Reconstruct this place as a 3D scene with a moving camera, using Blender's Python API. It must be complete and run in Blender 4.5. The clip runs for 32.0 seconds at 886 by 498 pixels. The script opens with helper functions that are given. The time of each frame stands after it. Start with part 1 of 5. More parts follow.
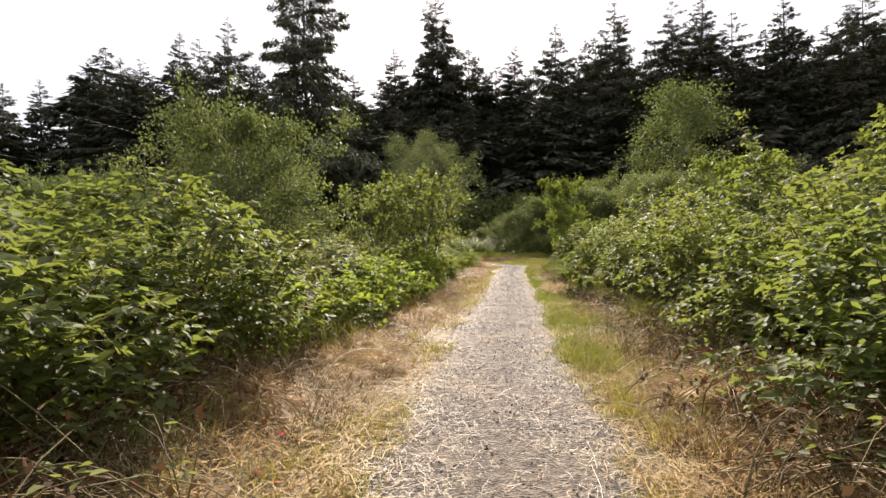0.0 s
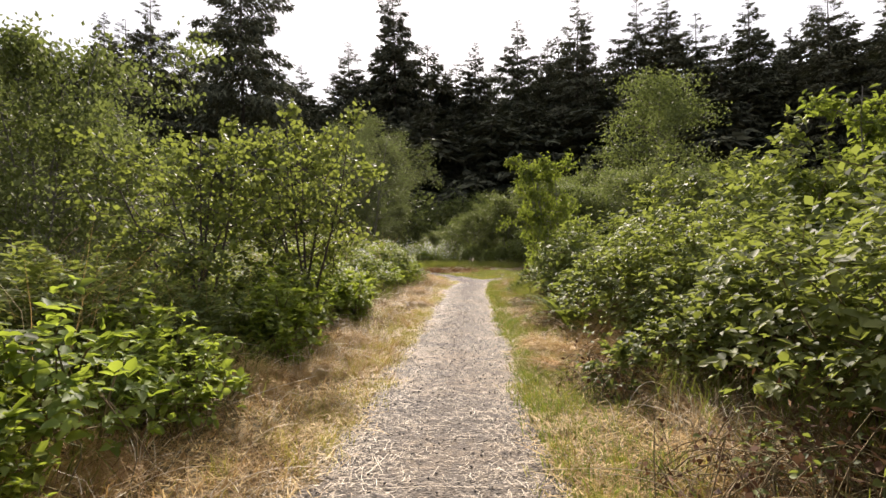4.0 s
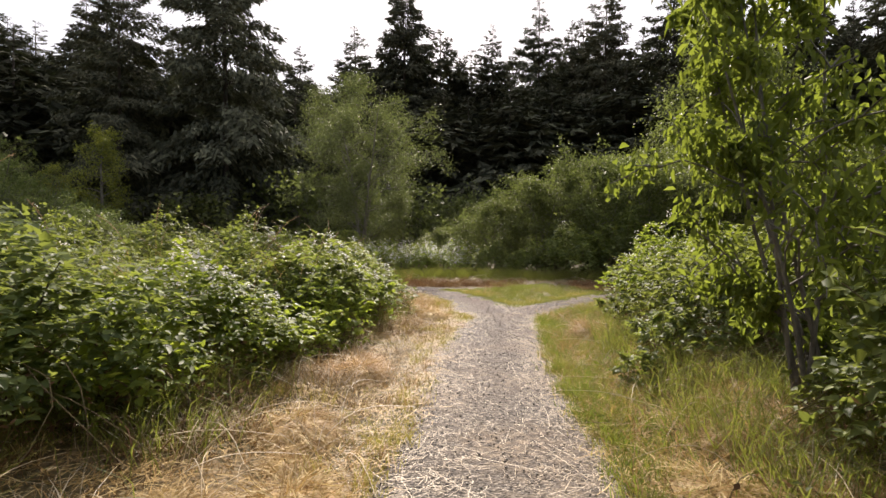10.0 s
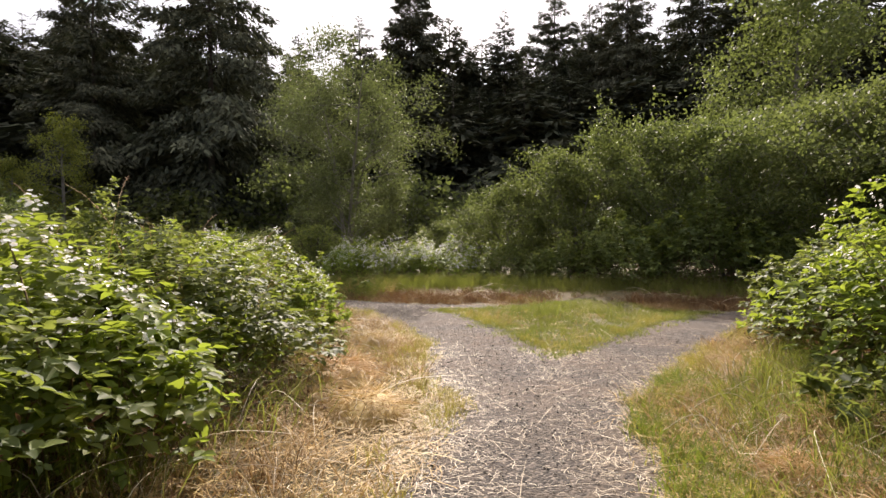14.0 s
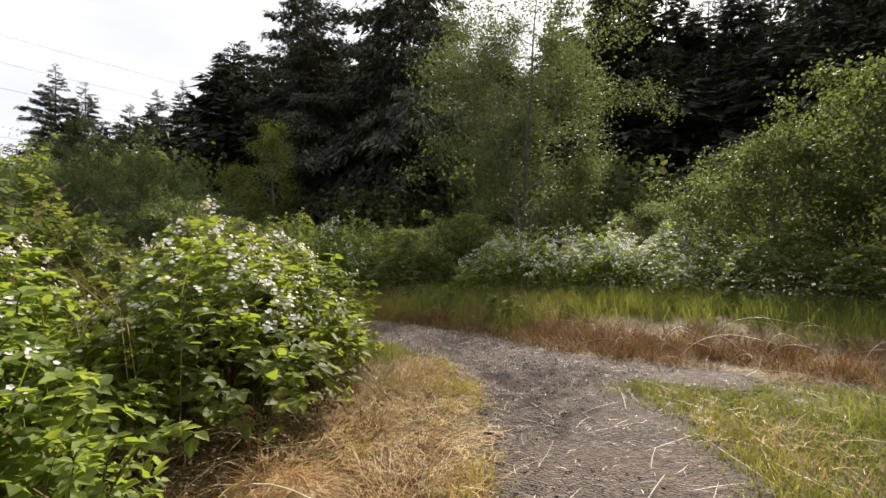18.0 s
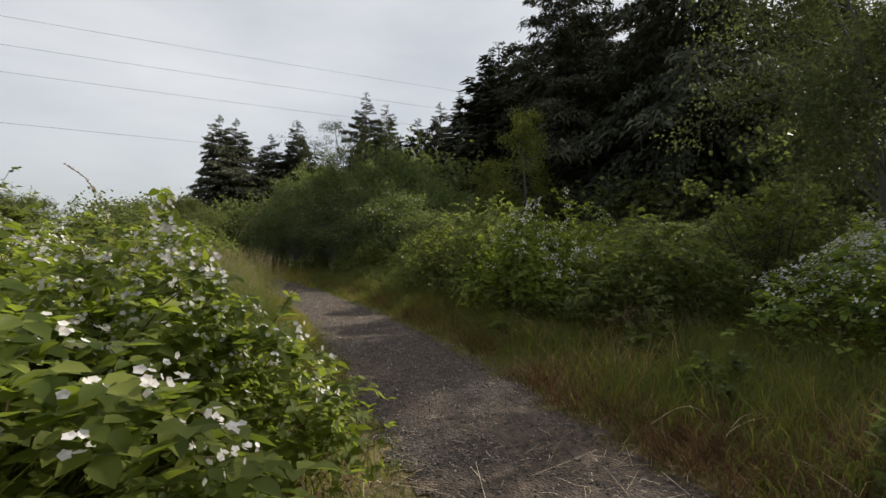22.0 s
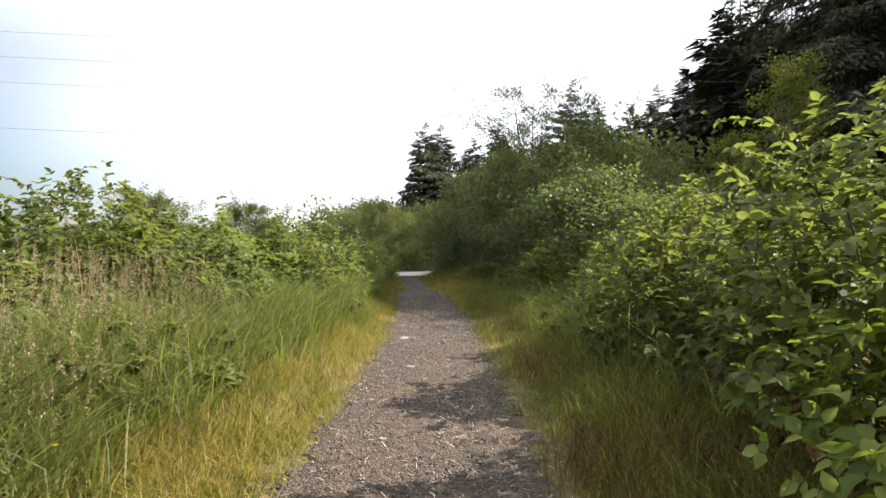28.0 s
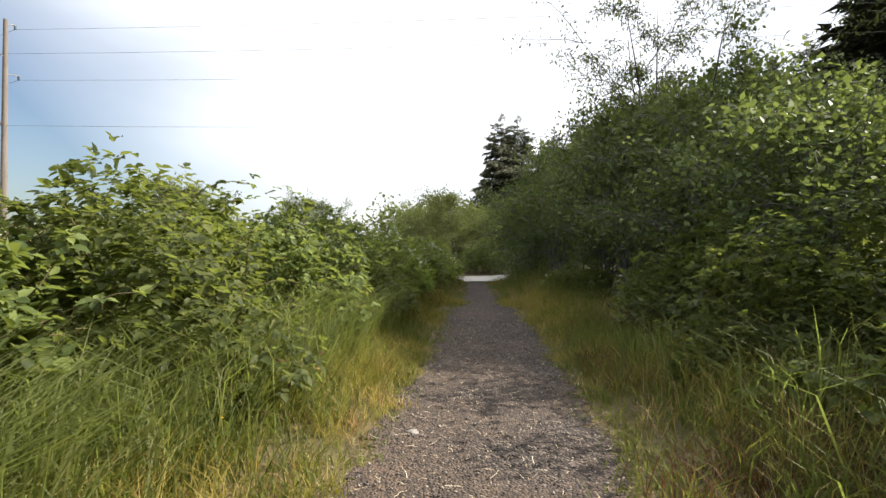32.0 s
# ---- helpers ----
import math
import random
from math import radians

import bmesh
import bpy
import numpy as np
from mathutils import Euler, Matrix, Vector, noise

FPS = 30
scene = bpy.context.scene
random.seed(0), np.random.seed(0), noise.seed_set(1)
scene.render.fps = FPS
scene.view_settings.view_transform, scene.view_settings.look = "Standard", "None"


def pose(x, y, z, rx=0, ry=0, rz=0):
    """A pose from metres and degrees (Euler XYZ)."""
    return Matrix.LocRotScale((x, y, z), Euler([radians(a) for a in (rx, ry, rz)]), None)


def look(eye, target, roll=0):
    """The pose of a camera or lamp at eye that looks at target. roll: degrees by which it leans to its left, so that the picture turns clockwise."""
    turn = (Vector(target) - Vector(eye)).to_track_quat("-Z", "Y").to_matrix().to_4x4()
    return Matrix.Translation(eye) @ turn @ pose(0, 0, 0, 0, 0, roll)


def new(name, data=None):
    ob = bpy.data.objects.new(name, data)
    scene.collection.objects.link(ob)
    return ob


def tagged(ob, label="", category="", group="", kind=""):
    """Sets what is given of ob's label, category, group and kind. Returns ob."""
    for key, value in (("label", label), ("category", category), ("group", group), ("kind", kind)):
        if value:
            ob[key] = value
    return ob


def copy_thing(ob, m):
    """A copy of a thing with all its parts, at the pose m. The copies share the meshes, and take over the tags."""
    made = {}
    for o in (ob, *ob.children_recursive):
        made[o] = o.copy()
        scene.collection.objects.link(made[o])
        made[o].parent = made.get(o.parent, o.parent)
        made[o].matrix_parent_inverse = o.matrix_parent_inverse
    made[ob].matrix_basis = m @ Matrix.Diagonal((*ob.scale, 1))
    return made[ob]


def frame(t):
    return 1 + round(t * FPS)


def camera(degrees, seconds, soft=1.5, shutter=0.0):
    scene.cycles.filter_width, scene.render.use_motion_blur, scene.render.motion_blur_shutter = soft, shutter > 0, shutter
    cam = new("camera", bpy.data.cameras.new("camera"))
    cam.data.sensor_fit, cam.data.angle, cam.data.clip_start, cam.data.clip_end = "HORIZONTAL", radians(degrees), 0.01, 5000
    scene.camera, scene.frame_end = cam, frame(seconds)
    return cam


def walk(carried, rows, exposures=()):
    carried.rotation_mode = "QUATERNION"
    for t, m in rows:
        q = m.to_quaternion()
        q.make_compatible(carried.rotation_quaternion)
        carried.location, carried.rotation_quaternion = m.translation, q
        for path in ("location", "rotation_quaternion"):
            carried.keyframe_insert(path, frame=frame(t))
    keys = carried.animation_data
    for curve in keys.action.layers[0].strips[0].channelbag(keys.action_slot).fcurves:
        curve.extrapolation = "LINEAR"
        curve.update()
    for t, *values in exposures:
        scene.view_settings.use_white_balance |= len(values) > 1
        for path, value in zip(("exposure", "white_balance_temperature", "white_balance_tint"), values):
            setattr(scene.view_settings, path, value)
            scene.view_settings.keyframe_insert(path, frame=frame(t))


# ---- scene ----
cam = camera(82.5, 32.0)
PATH = [
    (0, (2.37, 1.734, 1.35), (1.651, 3.6, 1.327), -0.5),
    (0.5, (2.296, 2.414, 1.355), (1.637, 4.303, 1.33), -0.5),
    (1, (2.14, 3.153, 1.405), (1.611, 5.082, 1.381), -0.3),
    (1.5, (1.898, 3.956, 1.463), (1.39, 5.89, 1.446), -0.2),
    (2, (1.639, 4.869, 1.477), (1.133, 6.804, 1.459), -0.2),
    (3, (1.239, 6.712, 1.511), (0.718, 8.643, 1.497), -0.2),
    (3.5, (1.078, 7.613, 1.482), (0.533, 9.537, 1.473), -0.3),
    (5.5, (0.394, 11.154, 1.431), (-0.257, 13.045, 1.428), -0.2),
    (6, (0.164, 11.881, 1.47), (-0.494, 13.77, 1.471), -0.0),
    (7, (-0.254, 13.328, 1.539), (-0.918, 15.215, 1.547), -0.2),
    (8, (-0.708, 14.8, 1.506), (-1.363, 16.69, 1.506), -0.1),
    (9, (-1.195, 16.397, 1.498), (-1.84, 18.291, 1.499), -0.2),
    (10, (-1.624, 17.979, 1.477), (-2.251, 19.878, 1.475), -0.0),
    (11, (-2.016, 19.557, 1.468), (-2.647, 21.455, 1.467), -0.1),
    (12, (-2.369, 21.199, 1.405), (-3.003, 23.096, 1.404), -0.3),
    (13, (-2.701, 22.665, 1.377), (-3.345, 24.559, 1.373), -0.8),
    (13.5, (-2.894, 23.39, 1.378), (-3.543, 25.281, 1.379), -0.7),
    (15.5, (-3.453, 25.845, 1.557), (-4.362, 27.626, 1.553), -0.4),
    (16, (-3.683, 26.681, 1.568), (-4.705, 28.4, 1.563), -0.6),
    (17, (-4.279, 28.332, 1.483), (-5.513, 29.906, 1.477), -0.6),
    (18, (-5.001, 29.911, 1.43), (-6.364, 31.375, 1.427), -0.6),
    (19, (-5.758, 31.177, 1.395), (-7.289, 32.464, 1.392), -0.4),
    (20, (-6.68, 32.35, 1.38), (-8.359, 33.437, 1.375), -0.4),
    (21, (-7.709, 33.371, 1.384), (-9.513, 34.235, 1.381), -0.1),
    (22, (-8.67, 34.098, 1.455), (-10.587, 34.668, 1.456), -0.1),
    (23, (-9.785, 34.638, 1.452), (-11.744, 35.042, 1.461), 0.0),
    (24, (-10.973, 35.01, 1.425), (-12.964, 35.199, 1.431), -0.0),
    (25, (-12.16, 35.281, 1.381), (-14.159, 35.338, 1.395), -0.0),
    (25.5, (-12.738, 35.412, 1.377), (-14.736, 35.316, 1.39), 0.2),
    (27.5, (-14.571, 35.825, 1.468), (-16.56, 35.621, 1.482), 0.1),
    (28, (-15.304, 35.833, 1.479), (-17.29, 35.601, 1.493), 0.2),
    (29, (-16.825, 35.786, 1.448), (-18.782, 35.375, 1.465), 0.3),
    (30, (-18.355, 35.668, 1.451), (-20.291, 35.166, 1.465), 0.3),
    (31, (-19.986, 35.405, 1.375), (-21.916, 34.879, 1.391), 0.2),
    (32, (-21.563, 35.113, 1.401), (-23.491, 34.582, 1.418), 0.2),
]
walk(cam, [(t, look(eye, target, roll)) for t, eye, target, roll in PATH],
     exposures=[(0.0, 0.96, 6760, 16), (12.0, 0.9, 6760, 17), (16.0, 1.12, 6780, 17), (17.0, 1.12, 6750, 17), (18.0, 0.85, 6700, 14), (19.0, 0.78, 6650, 11), (20.0, 0.6, 6500, 10), (22.0, 0.22, 6500, 9),
                (23.0, 0.22, 6550, 10), (24.0, 0.9, 6500, 10), (25.0, 1.6, 6500, 10), (25.5, 1.65, 6500, 10), (28.0, 1.35, 6500, 10), (30.0, 1.28, 6500, 10), (32.0, 1.2, 6500, 10)])

# ---- daylight ----
SUN_BEARING, SUN_ELEVATION = 19.0, 35.5          # degrees left of +y, degrees above the horizon
sx, sy = -math.sin(radians(SUN_BEARING)), math.cos(radians(SUN_BEARING))
world = bpy.data.worlds.new("sky")
scene.world = world
world.use_nodes = True
wn, wl = world.node_tree.nodes, world.node_tree.links
wn.clear()
sky = wn.new("ShaderNodeTexSky")
sky.sky_type, sky.sun_disc = "NISHITA", False
sky.sun_elevation, sky.sun_rotation = radians(SUN_ELEVATION), radians(-SUN_BEARING)
sky.dust_density, sky.air_density = 2.0, 1.0
wtc = wn.new("ShaderNodeTexCoord")
wmap = wn.new("ShaderNodeMapping")
wmap.inputs["Scale"].default_value = (1.0, 1.0, 3.2)
wnoise = wn.new("ShaderNodeTexNoise")
wnoise.inputs["Scale"].default_value, wnoise.inputs["Detail"].default_value = 1.3, 5.0
wramp = wn.new("ShaderNodeMapRange")
wramp.inputs["From Min"].default_value, wramp.inputs["From Max"].default_value = 0.36, 0.62
wramp.inputs["To Min"].default_value, wramp.inputs["To Max"].default_value = 0.6, 0.95
wmix = wn.new("ShaderNodeMix")
wmix.data_type = "RGBA"
wmix.inputs["B"].default_value = (10.6, 10.8, 11.2, 1.0)      # thin bright cloud
wbg = wn.new("ShaderNodeBackground")
wbg.inputs["Strength"].default_value = 0.066
wout = wn.new("ShaderNodeOutputWorld")
wl.new(wtc.outputs["Generated"], wmap.inputs["Vector"])
wl.new(wmap.outputs["Vector"], wnoise.inputs["Vector"])
wl.new(wnoise.outputs["Fac"], wramp.inputs["Value"])
wdot, wedge, wmul = wn.new("ShaderNodeVectorMath"), wn.new("ShaderNodeMapRange"), wn.new("ShaderNodeMath")
wdot.operation, wmul.operation = "DOT_PRODUCT", "MULTIPLY"
wdot.inputs[1].default_value = (sx * math.cos(radians(SUN_ELEVATION)), sy * math.cos(radians(SUN_ELEVATION)), math.sin(radians(SUN_ELEVATION)))
wedge.inputs["From Min"].default_value, wedge.inputs["From Max"].default_value = -0.34, -0.05   # the cloud sheet thins out away from the sun
wl.new(wtc.outputs["Generated"], wdot.inputs[0])
wl.new(wdot.outputs["Value"], wedge.inputs["Value"])
wl.new(wedge.outputs["Result"], wmul.inputs[0])
wl.new(wramp.outputs["Result"], wmul.inputs[1])
wl.new(wmul.outputs["Value"], wmix.inputs["Factor"])
wl.new(sky.outputs["Color"], wmix.inputs["A"])
wl.new(wmix.outputs["Result"], wbg.inputs["Color"])
wl.new(wbg.outputs["Background"], wout.inputs["Surface"])
sun = new("sun", bpy.data.lights.new("sun", "SUN"))
sun.data.energy, sun.data.angle, sun.data.color = 5.0, radians(0.5), (1.0, 0.93, 0.82)
ce = math.cos(radians(SUN_ELEVATION))
sun.matrix_world = look((sx * ce * 300, sy * ce * 300, 300 * math.sin(radians(SUN_ELEVATION))), (0, 0, 0))
rng = np.random.default_rng(7)


# ---- materials ----
def material(name):
    m = bpy.data.materials.new(name)
    m.use_nodes = True
    nt = m.node_tree
    return m, nt.nodes, nt.links, nt.nodes["Principled BSDF"], nt.nodes["Material Output"]


def ramp(n, stops):
    r = n.new("ShaderNodeValToRGB")
    e = r.color_ramp.elements
    while len(e) < len(stops):
        e.new(0.5)
    for k, (p, c) in zip(e, stops):
        k.position, k.color = p, (*c, 1.0)
    return r


def leaf_material(name, dark, mid, light, trans=0.4, rough=0.42, glow=(0.30, 0.45, 0.05), spec=0.5, patch=None, patch_scale=0.9, patch_most=0.8):
    """Thin leaf: a coloured gloss over diffuse, with daylight let through."""
    m, n, l, bsdf, out = material(name)
    geo, obj = n.new("ShaderNodeNewGeometry"), n.new("ShaderNodeObjectInfo")
    r = ramp(n, [(0.0, dark), (0.55, mid), (1.0, light)])
    hue = n.new("ShaderNodeHueSaturation")
    vr = n.new("ShaderNodeMapRange")
    vr.inputs["To Min"].default_value, vr.inputs["To Max"].default_value = 0.68, 1.25
    l.new(obj.outputs["Random"], vr.inputs["Value"])
    l.new(vr.outputs["Result"], hue.inputs["Value"])
    hr, hm = n.new("ShaderNodeMapRange"), n.new("ShaderNodeMath")
    hm.operation, hm.inputs[1].default_value = "MULTIPLY", 7.13
    hf = n.new("ShaderNodeMath")
    hf.operation = "FRACT"
    hr.inputs["To Min"].default_value, hr.inputs["To Max"].default_value = 0.482, 0.512
    l.new(obj.outputs["Random"], hm.inputs[0])
    l.new(hm.outputs["Value"], hf.inputs[0])
    l.new(hf.outputs["Value"], hr.inputs["Value"])
    l.new(hr.outputs["Result"], hue.inputs["Hue"])
    l.new(geo.outputs["Random Per Island"], r.inputs["Fac"])
    l.new(r.outputs["Color"], hue.inputs["Color"])
    base = hue.outputs["Color"]
    if patch:
        tc, pn, pr, pm = n.new("ShaderNodeTexCoord"), n.new("ShaderNodeTexNoise"), n.new("ShaderNodeMapRange"), n.new("ShaderNodeMix")
        pn.inputs["Scale"].default_value, pn.inputs["Detail"].default_value = patch_scale, 4.0
        pr.inputs["From Min"].default_value, pr.inputs["From Max"].default_value = 0.42, 0.66
        pr.inputs["To Max"].default_value = patch_most
        pm.data_type = "RGBA"
        pm.inputs["B"].default_value = (*patch, 1.0)
        l.new(tc.outputs["Object"], pn.inputs["Vector"])
        l.new(pn.outputs["Fac"], pr.inputs["Value"])
        l.new(pr.outputs["Result"], pm.inputs["Factor"])
        l.new(base, pm.inputs["A"])
        base = pm.outputs["Result"]
    l.new(base, bsdf.inputs["Base Color"])
    bsdf.inputs["Roughness"].default_value = rough
    bsdf.inputs["Specular IOR Level"].default_value = spec
    tr = n.new("ShaderNodeBsdfTranslucent")
    tint = n.new("ShaderNodeMix")
    tint.data_type = "RGBA"
    tint.inputs["Factor"].default_value = 0.65
    tint.inputs["B"].default_value = (*glow, 1.0)
    l.new(base, tint.inputs["A"])
    l.new(tint.outputs["Result"], tr.inputs["Color"])
    mix = n.new("ShaderNodeMixShader")
    mix.inputs["Fac"].default_value = trans
    l.new(bsdf.outputs["BSDF"], mix.inputs[1])
    l.new(tr.outputs["BSDF"], mix.inputs[2])
    l.new(mix.outputs["Shader"], out.inputs["Surface"])
    return m


def rough_material(name, stops, scale, bump=0.4, rough=0.9, fine=9.0, dist=0.02, stretch=(1, 1, 1), metal=0.0):
    """Noise at two scales into a colour ramp, with fine relief."""
    m, n, l, bsdf, out = material(name)
    tc, mp = n.new("ShaderNodeTexCoord"), n.new("ShaderNodeMapping")
    mp.inputs["Scale"].default_value = stretch
    a, b = n.new("ShaderNodeTexNoise"), n.new("ShaderNodeTexNoise")
    a.inputs["Scale"].default_value, a.inputs["Detail"].default_value = scale, 6.0
    b.inputs["Scale"].default_value, b.inputs["Detail"].default_value = scale * fine, 4.0
    mx = n.new("ShaderNodeMath")
    mx.operation = "MULTIPLY_ADD"
    mx.inputs[1].default_value, mx.inputs[2].default_value = 0.45, 0.0
    ad = n.new("ShaderNodeMath")
    ad.operation = "MULTIPLY_ADD"
    ad.inputs[1].default_value = 0.55
    r = ramp(n, stops)
    l.new(tc.outputs["Object"], mp.inputs["Vector"])
    for t in (a, b):
        l.new(mp.outputs["Vector"], t.inputs["Vector"])
    l.new(b.outputs["Fac"], mx.inputs[0])
    l.new(a.outputs["Fac"], ad.inputs[0])
    l.new(mx.outputs["Value"], ad.inputs[2])
    l.new(ad.outputs["Value"], r.inputs["Fac"])
    l.new(r.outputs["Color"], bsdf.inputs["Base Color"])
    bp = n.new("ShaderNodeBump")
    bp.inputs["Strength"].default_value, bp.inputs["Distance"].default_value = bump, dist
    l.new(b.outputs["Fac"], bp.inputs["Height"])
    l.new(bp.outputs["Normal"], bsdf.inputs["Normal"])
    bsdf.inputs["Roughness"].default_value, bsdf.inputs["Metallic"].default_value = rough, metal
    return m


def island_material(name, dark, mid, light, rough=0.85):
    m, n, l, bsdf, out = material(name)
    geo = n.new("ShaderNodeNewGeometry")
    r = ramp(n, [(0.0, dark), (0.5, mid), (1.0, light)])
    l.new(geo.outputs["Random Per Island"], r.inputs["Fac"])
    l.new(r.outputs["Color"], bsdf.inputs["Base Color"])
    bsdf.inputs["Roughness"].default_value = rough
    return m


M_BRAMBLE = leaf_material("bramble_leaf", (0.034, 0.050, 0.017), (0.086, 0.109, 0.038), (0.185, 0.21, 0.068), 0.42, 0.55, (0.36, 0.42, 0.065), 0.17)
M_BLOOM = leaf_material("young_bramble_leaf", (0.050, 0.078, 0.016), (0.115, 0.155, 0.034), (0.25, 0.29, 0.07), 0.46, 0.55, (0.44, 0.54, 0.05), 0.17)
M_ELDER = leaf_material("elder_leaf", (0.044, 0.066, 0.016), (0.096, 0.130, 0.030), (0.21, 0.24, 0.06), 0.42, 0.55, (0.37, 0.46, 0.05), 0.17)
M_WILLOW = leaf_material("willow_leaf", (0.040, 0.048, 0.018), (0.076, 0.086, 0.030), (0.17, 0.18, 0.066), 0.32, 0.60, (0.29, 0.36, 0.08), 0.15)
M_BIRCH = leaf_material("birch_leaf", (0.036, 0.044, 0.019), (0.068, 0.079, 0.034), (0.145, 0.16, 0.068), 0.28, 0.6, (0.28, 0.35, 0.09), 0.2)
M_ALDER = leaf_material("alder_leaf", (0.044, 0.062, 0.021), (0.094, 0.122, 0.040), (0.19, 0.22, 0.074), 0.31, 0.5, (0.32, 0.40, 0.08), 0.2)
M_MAPLE = leaf_material("maple_leaf", (0.060, 0.072, 0.018), (0.105, 0.120, 0.030), (0.20, 0.21, 0.055), 0.45, 0.6, (0.46, 0.50, 0.07), 0.2)
M_FIR = leaf_material("fir_needles", (0.054, 0.056, 0.040), (0.092, 0.094, 0.062), (0.14, 0.14, 0.088), 0.06, 0.9, (0.05, 0.08, 0.02), 0.06)
M_GREEN = leaf_material("green_grass_blade", (0.034, 0.054, 0.011), (0.070, 0.104, 0.020), (0.16, 0.175, 0.048), 0.42, 0.55, (0.36, 0.44, 0.05), 0.25, (0.24, 0.18, 0.06), 0.8, 0.28)
M_MEADOW = leaf_material("meadow_grass_blade", (0.032, 0.046, 0.011), (0.064, 0.088, 0.020), (0.15, 0.16, 0.050), 0.42, 0.6, (0.38, 0.42, 0.06), 0.2, (0.22, 0.18, 0.055), 1.2, 0.35)
M_FRINGE = leaf_material("golden_grass_blade", (0.11, 0.11, 0.02), (0.20, 0.19, 0.04), (0.36, 0.30, 0.09), 0.42, 0.6, (0.50, 0.46, 0.07), 0.2, (0.34, 0.23, 0.07), 1.5, 0.7)
M_DRY = leaf_material("dry_grass_blade", (0.22, 0.13, 0.048), (0.43, 0.30, 0.115), (0.74, 0.59, 0.32), 0.30, 0.6, (0.58, 0.38, 0.14), 0.25, (0.21, 0.125, 0.05), 1.3)
M_MULCH = leaf_material("matted_straw", (0.18, 0.105, 0.038), (0.44, 0.30, 0.115), (0.72, 0.56, 0.28), 0.2, 0.6, (0.55, 0.36, 0.12), 0.2, (0.30, 0.20, 0.06), 1.1, 0.6)
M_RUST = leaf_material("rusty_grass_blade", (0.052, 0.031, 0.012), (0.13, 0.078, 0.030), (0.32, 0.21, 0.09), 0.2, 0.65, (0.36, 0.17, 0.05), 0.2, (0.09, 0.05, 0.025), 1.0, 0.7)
M_REED = leaf_material("broad_grass_blade", (0.080, 0.110, 0.030), (0.135, 0.175, 0.050), (0.24, 0.27, 0.10), 0.42, 0.55, (0.42, 0.50, 0.09), 0.25)
M_DEAD = leaf_material("dead_leaf", (0.05, 0.028, 0.015), (0.12, 0.066, 0.033), (0.26, 0.16, 0.08), 0.15, 0.7, (0.20, 0.10, 0.04), 0.15)
M_RED = leaf_material("red_leaf", (0.40, 0.03, 0.02), (0.48, 0.04, 0.03), (0.55, 0.07, 0.04), 0.3, 0.6, (0.6, 0.05, 0.03), 0.2)
M_SEED = leaf_material("grass_seed_head", (0.19, 0.13, 0.085), (0.29, 0.20, 0.14), (0.42, 0.32, 0.23), 0.25, 0.7, (0.45, 0.3, 0.18), 0.2)
M_PETAL = leaf_material("bramble_petal", (0.64, 0.59, 0.54), (0.76, 0.73, 0.68), (0.82, 0.80, 0.76), 0.35, 0.5, (0.8, 0.75, 0.70), 0.3)
M_YELLOW = leaf_material("buttercup_petal", (0.70, 0.45, 0.01), (0.80, 0.55, 0.02), (0.85, 0.62, 0.03), 0.3, 0.35, (0.8, 0.55, 0.02), 0.5)
M_CANE = rough_material("bramble_cane", [(0.3, (0.10, 0.05, 0.03)), (0.7, (0.16, 0.14, 0.05))], 12)
M_BARK = rough_material("fir_bark", [(0.3, (0.035, 0.026, 0.02)), (0.7, (0.10, 0.075, 0.058))], 3, 0.8, stretch=(1, 1, 0.25))
M_GREYBARK = rough_material("grey_bark", [(0.3, (0.07, 0.06, 0.05)), (0.7, (0.22, 0.20, 0.17))], 5, 0.6, stretch=(1, 1, 0.4))
M_POLE = rough_material("pole_wood", [(0.3, (0.10, 0.082, 0.07)), (0.7, (0.20, 0.17, 0.145))], 4, 0.5, stretch=(1, 1, 0.08))
M_METAL = rough_material("dull_metal", [(0.3, (0.12, 0.12, 0.12)), (0.7, (0.22, 0.22, 0.22))], 20, 0.1, 0.5, metal=0.7)
M_INSUL = rough_material("insulator", [(0.3, (0.03, 0.03, 0.035)), (0.7, (0.07, 0.07, 0.08))], 20, 0.1, 0.3)
M_GROUND = rough_material("meadow_soil", [(0.30, (0.045, 0.040, 0.016)), (0.46, (0.10, 0.078, 0.030)), (0.60, (0.15, 0.10, 0.042)), (0.75, (0.24, 0.165, 0.078))], 1.1, 0.9, fine=16, dist=0.05)
# lane gravel, coloured paler to stand in for strong sun on it
M_PALE = rough_material("sun_bleached_lane_tone", [(0.3, (0.38, 0.35, 0.32)), (0.7, (0.60, 0.57, 0.52))], 9, 0.5)
M_FLAT = rough_material("worn_stone", [(0.3, (0.20, 0.18, 0.165)), (0.7, (0.36, 0.33, 0.30))], 18, 0.5)
M_STRAW = island_material("straw", (0.28, 0.20, 0.11), (0.47, 0.37, 0.235), (0.70, 0.61, 0.45), 0.6)
M_STONE = island_material("gravel_stone", (0.035, 0.029, 0.025), (0.10, 0.085, 0.072), (0.34, 0.30, 0.25), 0.8)


